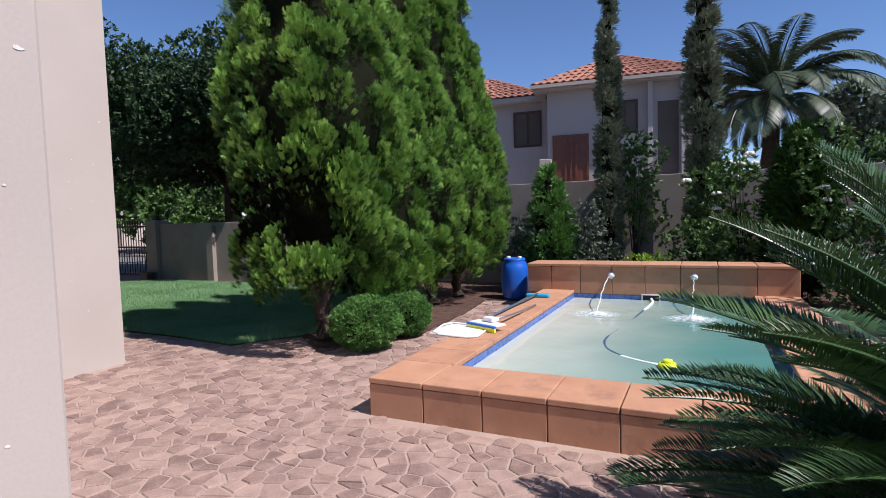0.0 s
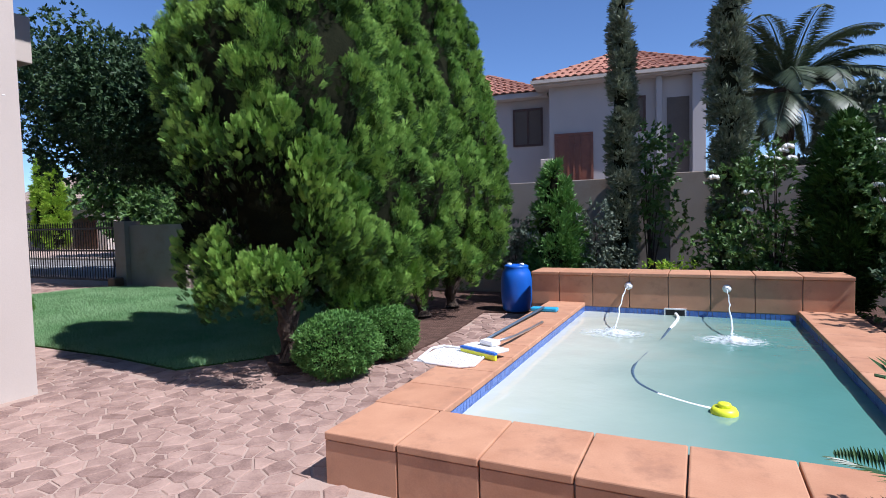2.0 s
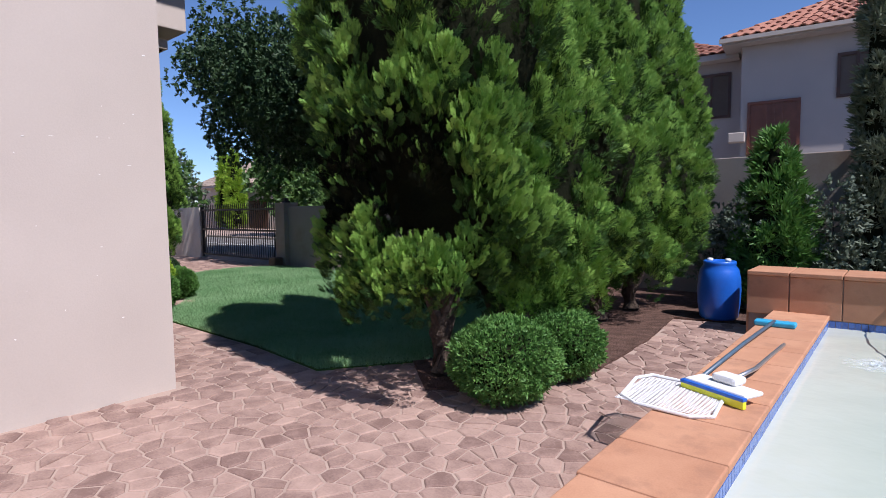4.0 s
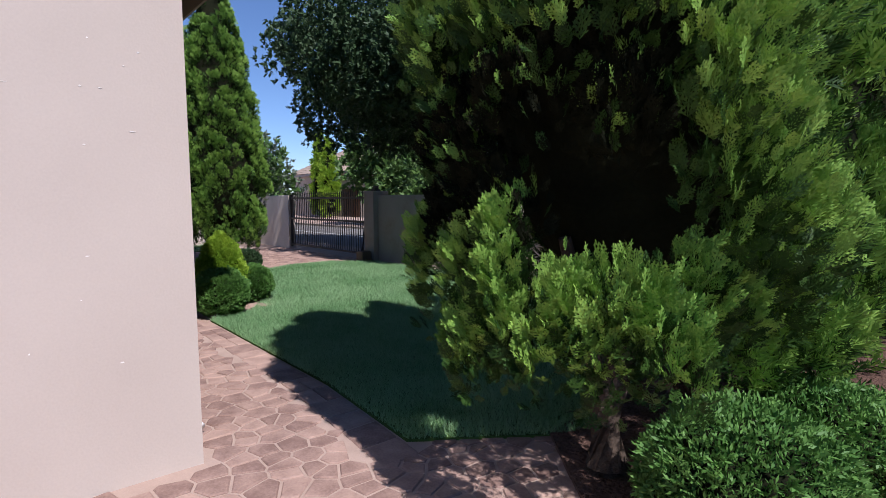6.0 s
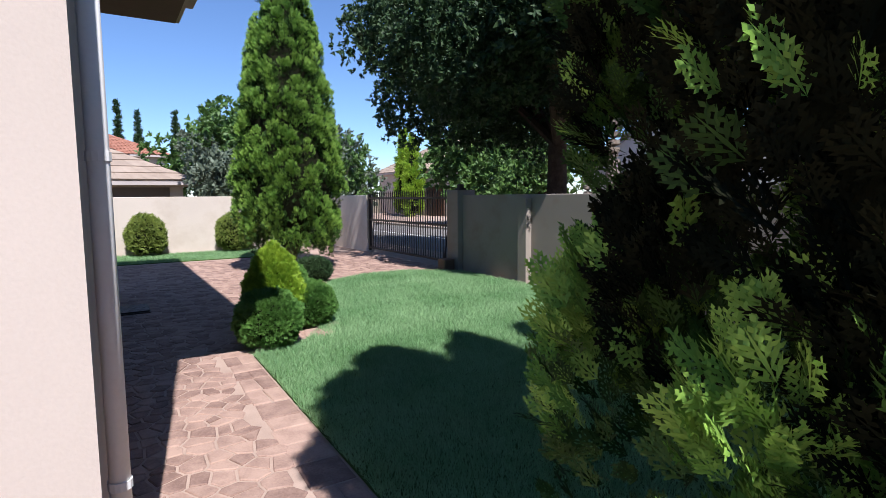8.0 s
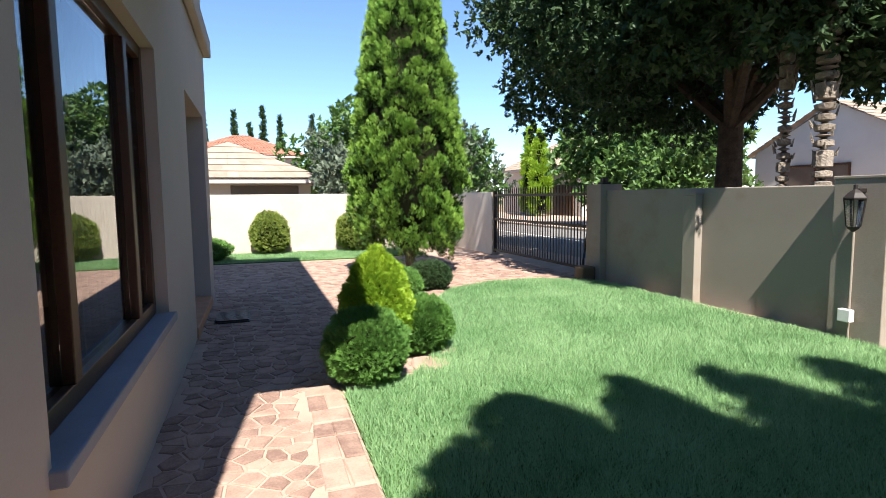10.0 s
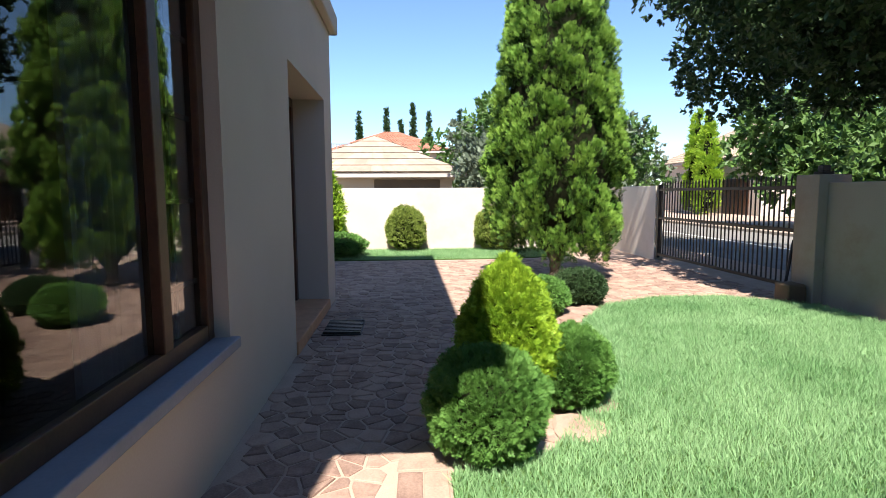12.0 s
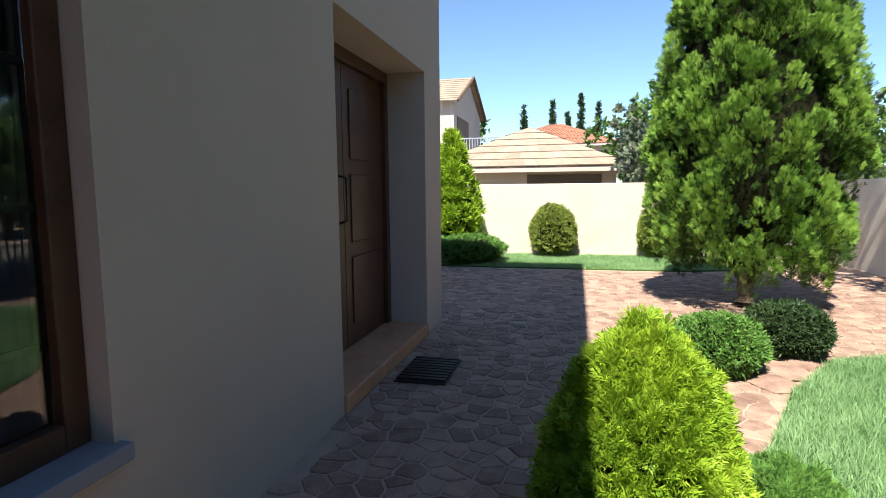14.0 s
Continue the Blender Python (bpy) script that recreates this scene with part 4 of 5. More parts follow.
for sx in (-1.27, -0.13):
    sp = part("spout", lathe(bmesh.new(), [(0.05, 0), (0.05, 0.012), (0.028, 0.016), (0.026, 0.07), (0.018, 0.07)], (0, 0, 0), 20), WHITEPVC, bw, "white plastic water spout", True)
    sp.matrix_parent_inverse = Matrix()
    sp.matrix_basis = pose(sx + 0.7, PY1 - 0.009 - 8.8, 0.53, 90, 0, 0)
    j = thing("water_jet", (sx, 7.3, WATERZ), "thin jet of water falling into the pool with white splash", "water jet", "pool water jets")
    r = random.Random(int(sx * 100))
    pts, rad = [], []
    for k in range(15):
        u = k / 14
        pts.append((sx + r.uniform(-0.008, 0.008), 8.42 - 1.25 * u, 0.53 - 0.37 * u * u))
        rad.append(0.004 + 0.005 * u + r.uniform(-0.0015, 0.003))
    part("stream", tube(bmesh.new(), pts, rad, 8), FOAM, j, "", True)
    bm = bmesh.new()
    for k in range(260):
        d = abs(r.gauss(0, 0.07))
        a = r.uniform(0, math.tau)
        q = r.uniform(0.002, 0.006)
        z = WATERZ + max(0.0, 0.09 * math.exp(-d * 11)) * r.random() ** 2
        m = pose(sx + d * math.cos(a) * 1.7, 7.15 + d * math.sin(a), z) @ Matrix.Diagonal((q * 1.5, q * 1.5, q * 0.8, 1))
        bmesh.ops.create_icosphere(bm, subdivisions=1, radius=1.0, matrix=m)
    tagged(part("splash", bm, FOAM, j, "white drops", True), kind="stuff")
    bm = bmesh.new()
    bmesh.ops.create_grid(bm, x_segments=36, y_segments=36, size=1.0)
    for v in bm.verts:
        d = v.co.length
        v.co.z = 0.05 * math.exp(-d * d * 14) * (0.6 + 0.8 * abs(noise.noise(Vector((v.co.x * 9, v.co.y * 9, sx)))))
        v.co.x, v.co.y = v.co.x * 0.46, v.co.y * 0.34
    fo = part("foam", bm, FOAMFILM, j, "thin film of white foam", True)
    fo.matrix_parent_inverse = Matrix()
    fo.matrix_basis = pose(0, 7.15 - 7.3, 0.007)

# suction hose with its float
hp = [(-0.70, 8.44, 0.2), (-0.67, 8.2, 0.18), (-0.73, 7.6, 0.165), (-0.80, 6.9, 0.152), (-0.88, 6.3, 0.153), (-0.93, 5.8, 0.158), (-0.86, 5.42, 0.158), (-0.69, 5.17, 0.158), (-0.50, 5.04, 0.158), (-0.36, 4.97, 0.16)]
hose = thing("pool_hose", (-0.7, 6.5, WATERZ), "ribbed pool cleaner hose floating on the cloudy water", "hose")
GREYPVC = mat("grey_blue_plastic", (0.05, 0.09, 0.13), (0.09, 0.14, 0.19), 0.4, 10, 60, 0.05)


def smooth_path(p, n):
    out = []
    for i in range(len(p) - 1):
        p0, p1, p2, p3 = (Vector(p[max(0, min(len(p) - 1, i + k))]) for k in (-1, 0, 1, 2))
        for k in range(n):
            t = k / n
            out.append(0.5 * ((2 * p1) + (p2 - p0) * t + (2 * p0 - 5 * p1 + 4 * p2 - p3) * t * t + (3 * p1 - p0 - 3 * p2 + p3) * t ** 3))
    out.append(Vector(p[-1]))
    return out


for name, seg, mt, lab in (("hose_end", hp[0:3], WHITEPVC, "white hose section"), ("hose_middle", hp[2:8], GREYPVC, "dark grey hose section"), ("hose_tail", hp[7:10], WHITEPVC, "white hose section")):
    pp = smooth_path(seg, 24)
    part(name, tube(bmesh.new(), pp, [0.016 if k % 2 else 0.019 for k in range(len(pp))], 8), mt, hose, lab)
# dark tube just below the surface, drawn for a dark streak
part("sunken_tube", tube(bmesh.new(), smooth_path([(-1.78, 4.76, 0.10), (-1.62, 4.68, 0.122), (-1.42, 4.5, 0.126), (-1.22, 4.28, 0.124), (-1.1, 4.05, 0.10)], 8), 0.04, 12), GREYPVC, hose, "dark tube under the cloudy water", True)
fl = thing("pool_floater", (-0.28, 4.9, WATERZ), "bright yellow floating chlorine dispenser in the pool", "pool float")
part("ring", lathe(bmesh.new(), [(0.03, 0.04), (0.068, 0.038), (0.082, 0.015), (0.082, -0.02), (0.065, -0.035), (0.04, -0.035)], (-0.28, 4.9, WATERZ), 28), YELLOW, fl, "", True)
part("cap", lathe(bmesh.new(), [(0.04, 0.04), (0.04, 0.06), (0.035, 0.066), (0.01, 0.066)], (-0.28, 4.9, WATERZ), 20), YELLOW, fl, "", True)

# pool tools on the coping
pb = thing("pool_brush", (-2.15, 7.65, PZ), "light blue pool brush on a long dark pole", "pool brush")
part("head", boxes((-2.33, 7.58, PZ + 0.002, -2.0, 7.70, PZ + 0.05), bevel=0.014), LIGHTBLUE, pb)
part("pole", tube(bmesh.new(), [(-2.17, 7.62, PZ + 0.05), (-2.22, 6.6, PZ + 0.035), (-2.25, 5.5, PZ + 0.022)], 0.015, 10), GREYPVC, pb, "", True)
vc = thing("pool_vacuum", (-2.03, 5.35, PZ), "white pool vacuum head with a yellow and blue bristle edge", "pool vacuum")
rz = Matrix.Rotation(radians(-24), 4, "Z")


def turned(row, bevel=0.0):
    bm = boxes(row, bevel=bevel)
    bmesh.ops.transform(bm, matrix=Matrix.Translation((-2.08, 5.33, PZ)) @ rz, verts=bm.verts)
    return bm


part("plate", turned((-0.2, -0.06, 0.05, 0.2, 0.1, 0.075), 0.01), WHITEPVC, vc)
part("hub", turned((-0.08, 0.02, 0.075, 0.08, 0.13, 0.125), 0.02), WHITEPVC, vc)
part("skirt", turned((-0.205, -0.085, 0.002, 0.205, -0.055, 0.06), 0.005), YELLOW, vc, "yellow bristle skirt")
part("stripe", turned((-0.207, -0.089, 0.046, 0.207, -0.052, 0.066), 0.004), BLUEPVC, vc, "blue edge strip")
part("pole", tube(bmesh.new(), [(-2.02, 5.42, PZ + 0.1), (-2.0, 5.9, PZ + 0.05), (-2.0, 6.45, PZ + 0.02), (-1.98, 6.85, PZ + 0.018)], 0.014, 10), ALU, vc, "aluminium tube", True)
nt = thing("leaf_net", (-2.28, 5.12, PZ), "white pool leaf net lying on the coping's edge", "leaf net")
ring = [(-2.52, 4.97, PZ + 0.02), (-2.56, 5.3, PZ + 0.03), (-2.5, 5.42, PZ + 0.03), (-2.2, 5.42, PZ + 0.02), (-2.05, 5.3, PZ + 0.015), (-2.02, 4.95, PZ + 0.012), (-2.12, 4.88, PZ + 0.012), (-2.42, 4.9, PZ + 0.015), (-2.52, 4.97, PZ + 0.02)]
part("rim", tube(bmesh.new(), ring, 0.011, 8), WHITEPVC, nt)
bm = bmesh.new()
for k in range(24):
    u = k / 23
    x = -2.53 + 0.5 * u
    tube(bm, [(x, 4.93, PZ + 0.014), (x, 5.4, PZ + 0.016)], 0.0032, 4)
    y = 4.92 + 0.49 * u
    tube(bm, [(-2.54, y, PZ + 0.015), (-2.04, y, PZ + 0.015)], 0.0032, 4)
tagged(part("mesh", bm, WHITEPVC, nt, "pale net mesh"), kind="stuff")

# drum
dr = thing("blue_drum", (-3.0, 9.15, 0.02), "blue plastic drum standing in the mulch bed", "drum")
part("body", lathe(bmesh.new(), [(0.19, 0.0), (0.215, 0.03), (0.235, 0.18), (0.243, 0.36), (0.235, 0.5), (0.215, 0.6), (0.18, 0.655), (0.185, 0.67), (0.185, 0.70), (0.165, 0.71), (0.16, 0.69), (0.02, 0.69)], (-3.0, 9.15, 0.02), 32), BLUEPVC, dr, "", True)
for dx in (-0.1, 0.1):
    part("bung", lathe(bmesh.new(), [(0.035, 0.70), (0.035, 0.735), (0.01, 0.74)], (-3.0 + dx, 9.12, 0.02), 14), WHITEPVC, dr, "pale screw bung", True)


# ---- fronds ----
def frond_mesh(name, length, start, bend, pairs, leaf, width, vee, material, seed):
    """One arching feather leaf from the origin along +x."""
    r = random.Random(seed)
    bm = bmesh.new()
    n = 16
    p, q, a = [Vector((0, 0, 0))], [], start
    for k in range(n):
        p.append(p[-1] + Vector((math.cos(radians(a)), 0, math.sin(radians(a)))) * (length / n))
        a -= bend / n * (0.5 + k / n)
    tube(bm, p, [0.012 * length * (1 - 0.85 * k / n) for k in range(n + 1)], 5)
    for i in range(pairs):
        u = 0.12 + 0.87 * i / pairs
        k = min(n - 1, int(u * n))
        b = p[k].lerp(p[k + 1], u * n - k)
        d = (p[k + 1] - p[k]).normalized()
        up = Vector((-d.z, 0, d.x))
        ln = leaf * (math.sin(math.pi * min(1, u * 0.86 + 0.12)) ** 0.6) * r.uniform(0.9, 1.08)
        for s in (-1, 1):
            w = (d * 0.55 + Vector((0, s, 0)) * 0.8 + up * vee * r.uniform(0.7, 1.2)).normalized()
            t = b + w * ln - Vector((0, 0, ln * 0.12))
            m = b + w * ln * 0.5
            e = w.cross(up).normalized() * width
            vs = [bm.verts.new(c) for c in (b, m + e, t, m - e)]
            bm.faces.new(vs)
    me = mesh_of(bm, name)
    me.materials.append(material)
    return me


cy = thing("cycad", (1.12, 2.3, 0), "glossy dark green cycad with stiff arching feather fronds", "cycad")
part("trunk", lathe(bmesh.new(), [(0.14, 0), (0.17, 0.12), (0.15, 0.26), (0.16, 0.34), (0.06, 0.42)], (1.12, 2.3, 0), 16), BARK, cy)
variants = [frond_mesh("frond", 1.5, st, bd, 118, 0.2, 0.0058, 0.5, CYCAD, 60 + st) for st, bd in ((76, 42), (63, 46), (51, 46), (39, 44), (27, 38), (15, 30), (3, 20))]
r = random.Random(4)
for i in range(182):
    v = i % 7
    f = new("frond", variants[v])
    f.parent = cy
    f.matrix_basis = pose(0.03 * math.cos(i), 0.03 * math.sin(i), 0.38 - 0.02 * v, r.uniform(-12, 12), 0, i * 137.5 + r.uniform(-8, 8)) @ Matrix.Scale(r.uniform(0.85, 1.06), 4)

# ---- planting behind the pool ----
conifer("pencil_cypress", -1.6, 10.55, 6.2, 0.15, 0.4, "slim grey-green pencil cypress behind the pool", 71, 170, 26, 0.13, leaf=CYPRESS, template=PLUME, group="pencil cypresses", belly=0.3, point=0.5, lobe_r=0.13, trunk_r=0.05)
conifer("pencil_cypress", -0.02, 10.5, 6.6, 0.19, 0.3, "slim grey-green pencil cypress with dry twigs", 72, 180, 26, 0.14, leaf=CYPRESS, template=PLUME, group="pencil cypresses", belly=0.35, point=0.45, lobe_r=0.15, trunk_r=0.06)
conifer("dwarf_conifer", -2.6, 10.05, 2.35, 0.42, 0.15, "small bright green feathery conifer behind the drum", 73, 90, 30, 0.16, template=PLUME, leaf=BOX, belly=0.3, point=0.8, lobe_r=0.16, trunk_r=0.03)
conifer("dwarf_conifer", 1.3, 9.9, 2.65, 0.4, 0.15, "dark green feathery conifer by the roses", 74, 130, 32, 0.17, template=PLUME, leaf=THUJA, belly=0.4, point=0.7, lobe_r=0.18, trunk_r=0.04)


def shrub(name, x, y, h, w, label, leaf, seed, n=12, per=150, size=0.085, flowers=0, z0=0.5, category="shrub"):
    r = random.Random(seed)
    cl = []
    for i in range(n):
        a, q = r.uniform(0, math.tau), r.random() ** 0.5
        z = r.uniform(z0, h - 0.2)
        cl.append((x + w * q * math.cos(a), y + w * 0.7 * q * math.sin(a), z, r.uniform(0.22, 0.42)))
    t = leafy_tree(name, x, y, h, 0.25, 0.03, cl, label, leaf, seed, per * 4, size, category=category)
    for i in range(flowers):
        c = r.choice([q for q in cl if q[2] > h * 0.45])
        bm = bmesh.new()
        fx, fy, fz = c[0] + r.uniform(-0.3, 0.3), c[1] - 0.2 - r.uniform(0, 0.15), c[2] + r.uniform(0, 0.35)
        for k in range(9):
            a = k * 2.4
            q = 0.018 + 0.006 * k
            m = pose(fx + q * math.cos(a), fy + q * math.sin(a), fz - 0.002 * k, math.degrees(a) * 0.3, 25 + 5 * k, math.degrees(a)) @ Matrix.Diagonal((0.042, 0.034, 0.014, 1))
            bmesh.ops.create_icosphere(bm, subdivisions=1, radius=1.0, matrix=m)
        part("flower", bm, PETAL, t, "white rose bloom", True)
    return t


shrub("rose_bush", 0.55, 10.0, 2.45, 0.6, "leafy rose bush with white blooms", MIDLEAF, 81, 17, 120, 0.09, 9)
shrub("rose_bush", 2.0, 9.4, 2.6, 0.75, "leafy rose bush full of white blooms", MIDLEAF, 82, 22, 120, 0.09, 22)
shrub("rose_bush", 2.9, 8.3, 2.5, 0.8, "leafy rose bush full of white blooms", MIDLEAF, 83, 22, 120, 0.09, 22)
shrub("rose_bush", -2.0, 10.3, 2.0, 0.42, "thin grey-green rose bush against the wall", GREYLEAF, 84, 12, 130, 0.085, 0)
shrub("climbing_shrub", -1.1, 10.9, 3.1, 0.35, "thin climbing shrub rising above the wall", MIDLEAF, 85, 14, 110, 0.09, 0, 1.0)
shrub("rose_bush", 0.0, 9.75, 1.45, 0.55, "low leafy rose bush behind the feature wall", MIDLEAF, 86, 12, 120, 0.085, 0, 0.35)
shrub("bedding_plant", -0.75, 9.4, 0.85, 0.35, "low yellow-green bedding plant behind the pool", GOLDEN, 87, 7, 130, 0.07, 0, 0.35)
shrub("lavender_bush", -3.2, 10.0, 1.45, 0.38, "rounded grey-green lavender bush", GREYLEAF, 88, 12, 170, 0.075, 0, 0.3)
shrub("hedge_shrub", 1.9, 7.7, 1.1, 0.5, "dark leafy shrub in the bed by the pool", DARKLEAF, 89, 12, 130, 0.085, 0, 0.3)
shrub("hedge_shrub", 2.3, 6.0, 1.1, 0.6, "dark leafy shrub in the bed by the pool", DARKLEAF, 90, 12, 130, 0.085, 0, 0.3)

# feather palm beyond the wall
pm = thing("feather_palm", (2.1, 22.0, 0), "tall feather palm with arching grey-green fronds", "palm")
part("trunk", tube(bmesh.new(), [(2.1, 22.0, -0.06), (2.05, 22.0, 3.0), (2.1, 22.0, 5.45)], [0.4, 0.32, 0.38], 12), BARK, pm)
pv = [frond_mesh("frond", 3.9, st, bd, 90, 0.75, 0.024, -0.25, PALMLEAF, 160 + st) for st, bd in ((72, 105), (50, 115), (30, 105), (5, 80))]
r = random.Random(9)
for i in range(38):
    f = new("frond", pv[i % 4])
    f.parent = pm
    f.matrix_basis = pose(0, 0, 5.35 - 0.08 * (i % 4), r.uniform(-15, 15), 0, i * 137.5 + r.uniform(-8, 8)) @ Matrix.Scale(r.uniform(0.85, 1.05), 4)


# ---- neighbouring houses ----
def tiled_plane(bm, a, b, c, d, course=0.34, step=0.24, rise=0.05, barrel=True):
    """Roof tiles over the quad a-b (eave) to d-c (ridge)."""
    a, b, c, d = (Vector(q) for q in (a, b, c, d))
    nrm = (b - a).cross(d - a).normalized()
    if nrm.z < 0:
        nrm = -nrm
    rows = max(1, int(((a + b) / 2 - (c + d) / 2).length / course))
    for i in range(rows):
        u0, u1 = i / rows, min(1, (i + 1.12) / rows)
        l0, r0, l1, r1 = a.lerp(d, u0), b.lerp(c, u0), a.lerp(d, u1), b.lerp(c, u1)
        n = max(1, int((r0 - l0).length / step))
        for k in range(n):
            s0, s1 = k / n, (k + 1) / n
            if barrel:
                prof = ((0, 0.3), (0.25, 1.0), (0.5, 0.8), (0.75, 0.0), (1, 0.3))
            else:
                prof = ((0.01, 0.5), (0.99, 0.5))
            lo = [bm.verts.new(l0.lerp(r0, s0 + (s1 - s0) * f) + nrm * (rise * (h + 0.5))) for f, h in prof]
            hi = [bm.verts.new(l1.lerp(r1, s0 + (s1 - s0) * f) + nrm * (rise * h * 0.9)) for f, h in prof]
            fr = [bm.verts.new(v.co - nrm * rise * 0.6) for v in lo]
            for q in range(len(prof) - 1):
                bm.faces.new((lo[q], lo[q + 1], hi[q + 1], hi[q]))
                bm.faces.new((fr[q], fr[q + 1], lo[q + 1], lo[q]))
    return bm


def hip_roof(parent, x0, y0, x1, y1, z, rise, tile, ov=0.45, barrel=True, step=0.24, course=0.34, inset=None):
    """A hipped roof: soffit and one tiled part for each slope."""
    x0, y0, x1, y1 = x0 - ov, y0 - ov, x1 + ov, y1 + ov
    part("soffit", boxes((x0 + 0.02, y0 + 0.02, z - 0.16, x1 - 0.02, y1 - 0.02, z - 0.005)), NBPAINT, parent, "plastered eave")
    ins = min(x1 - x0, y1 - y0) / 2 if inset is None else inset
    if x1 - x0 >= y1 - y0:
        p, q = (x0 + ins, (y0 + y1) / 2, z + rise), (x1 - ins, (y0 + y1) / 2, z + rise)
        planes = (((x0, y0, z), (x1, y0, z), q, p), ((x1, y1, z), (x0, y1, z), p, q), ((x0, y1, z), (x0, y0, z), p, p), ((x1, y0, z), (x1, y1, z), q, q))
    else:
        p, q = ((x0 + x1) / 2, y0 + ins, z + rise), ((x0 + x1) / 2, y1 - ins, z + rise)
        planes = (((x0, y0, z), (x1, y0, z), p, p), ((x1, y1, z), (x0, y1, z), q, q), ((x0, y1, z), (x0, y0, z), p, q), ((x1, y0, z), (x1, y1, z), q, p))
    for pl in planes:
        tagged(part("roof_slope", tiled_plane(bmesh.new(), *pl, course=course, step=step, rise=0.05 if barrel else 0.065, barrel=barrel), tile, parent), kind="stuff")
    bm = bmesh.new()
    vs = [bm.verts.new(v) for v in ((x0, y0, z - 0.004), (x1, y0, z - 0.004), (x1, y1, z - 0.004), (x0, y1, z - 0.004), (p[0], p[1], z + rise - 0.03), (q[0], q[1], z + rise - 0.03))]
    long = x1 - x0 >= y1 - y0
    for f in (((0, 1, 5, 4), (2, 3, 4, 5), (3, 0, 4), (1, 2, 5)) if long else ((0, 1, 4), (2, 3, 5), (3, 0, 4, 5), (1, 2, 5, 4))):
        bm.faces.new([vs[k] for k in f])
    part("roof_deck", bm, tile, parent)


def house_box(parent, x0, y0, x1, y1, h, material):
    part("wall", boxes((x0, y0, -0.06, x1, y1, h)), material, parent)


def window_on(parent, x0, z0, x1, z1, y, frame_mt=DARKWOOD, blind=None):
    """A framed window on a face towards -y."""
    w = sub("window", ((x0 + x1) / 2, y, z0), "dark framed window", parent)
    # flat sheet on the wall; by default its colour is the unlit room's darkness
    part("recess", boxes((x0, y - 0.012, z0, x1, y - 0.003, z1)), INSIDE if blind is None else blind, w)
    t = 0.07
    part("window_frame", boxes((x0 - t, y - 0.05, z0 - t, x1 + t, y - 0.001, z0), (x0 - t, y - 0.05, z1, x1 + t, y - 0.001, z1 + t), (x0 - t, y - 0.05, z0, x0, y - 0.001, z1), (x1, y - 0.05, z0, x1 + t, y - 0.001, z1), ((x0 + x1) / 2 - 0.03, y - 0.045, z0, (x0 + x1) / 2 + 0.03, y - 0.013, z1)), frame_mt, w)


nb = thing("neighbour_house", (-3, 21, 0), "two-storey taupe house with red barrel tile roof beyond the wall", "house")
house_box(nb, -4.85, 18.0, -0.45, 26.0, 5.5, NBPAINT)
house_box(nb, -9.5, 19.0, -4.851, 25.5, 5.5, NBPAINT)
hip_roof(nb, -4.85, 18.0, -0.45, 26.0, 5.62, 1.35, ROOFTILE)
hip_roof(nb, -9.5, 19.0, -5.4, 25.5, 5.52, 1.3, ROOFTILE)
REDWOOD = mat("red_brown_timber", (0.13, 0.04, 0.022), (0.22, 0.075, 0.04), 0.4, 5, 50, 0.2, 0.002)
window_on(nb, -4.62, 2.2, -3.6, 3.95, 18.0, REDWOOD, REDWOOD)
for x in (-4.28, -3.94):
    part("glazing_post", boxes((x - 0.03, 17.955, 2.2, x + 0.03, 17.987, 3.95)), REDWOOD, nb)
window_on(nb, -6.1, 3.9, -5.25, 5.0, 19.0)
window_on(nb, -2.75, 4.0, -2.1, 4.9, 18.0)
# no real recess: the doorway's shade is a dark sheet
part("doorway", boxes((-1.45, 17.98, 2.5, -0.85, 17.997, 4.85)), INSIDE, nb, "tall flat sheet painting a doorway's shade")
part("column", boxes((-1.75, 17.75, -0.06, -1.6, 17.9, 5.45), bevel=0.01), NBPAINT, nb, "plastered column")
part("column", boxes((-0.8, 17.7, -0.06, -0.45, 17.996, 5.45), bevel=0.01), NBPAINT, nb, "plastered column")
part("balcony_slab", boxes((-1.8, 17.5, 2.2, -0.45, 17.996, 2.45), bevel=0.01), NBPAINT, nb)
part("window_ledge", boxes((-5.1, 17.7, 3.0, -4.72, 17.996, 3.25), bevel=0.02), PLASTER, nb, "pale plaster corbel")
part("gutter", boxes((-5.33, 17.46, 5.5, 0.03, 17.56, 5.6)), PLASTER, nb)
nb.matrix_basis = pose(-5.08, 17.55, 0, 0, 0, 7) @ pose(5.3, -17.55, 0) @ nb.matrix_basis

gh = thing("garage", (-29.5, 4.2, 0), "low cream garage with a pale flat-tiled hip roof", "garage")
house_box(gh, -33.0, 0.6, -26.9, 6.45, 2.0, PLASTER)
hip_roof(gh, -33.0, 0.6, -26.9, 6.45, 2.14, 1.5, PALETILE, 0.5, False, 0.42, 0.42, 2.4)
# dark sheet in place of the shaded garage opening
part("garage_door", boxes((-26.897, 3.6, -0.06, -26.87, 6.0, 1.9)), INSIDE, gh, "flat dark sheet painting the garage opening's shade")
nh = thing("gabled_house", (-34.5, -2.5, 0), "two-storey house with a pale tiled gable and balcony", "house")
house_box(nh, -38.6, -7.0, -32.0, 0.0, 5.3, NBPAINT)
bm = prism([(-38.6, 5.29), (-32.0, 5.29), (-35.3, 6.75)], -0.001, 6.999)
bmesh.ops.transform(bm, matrix=Matrix(((1, 0, 0, 0), (0, 0, -1, 0), (0, 1, 0, 0), (0, 0, 0, 1))), verts=bm.verts)
bmesh.ops.recalc_face_normals(bm, faces=bm.faces)
part("gable", bm, NBPAINT, nh)
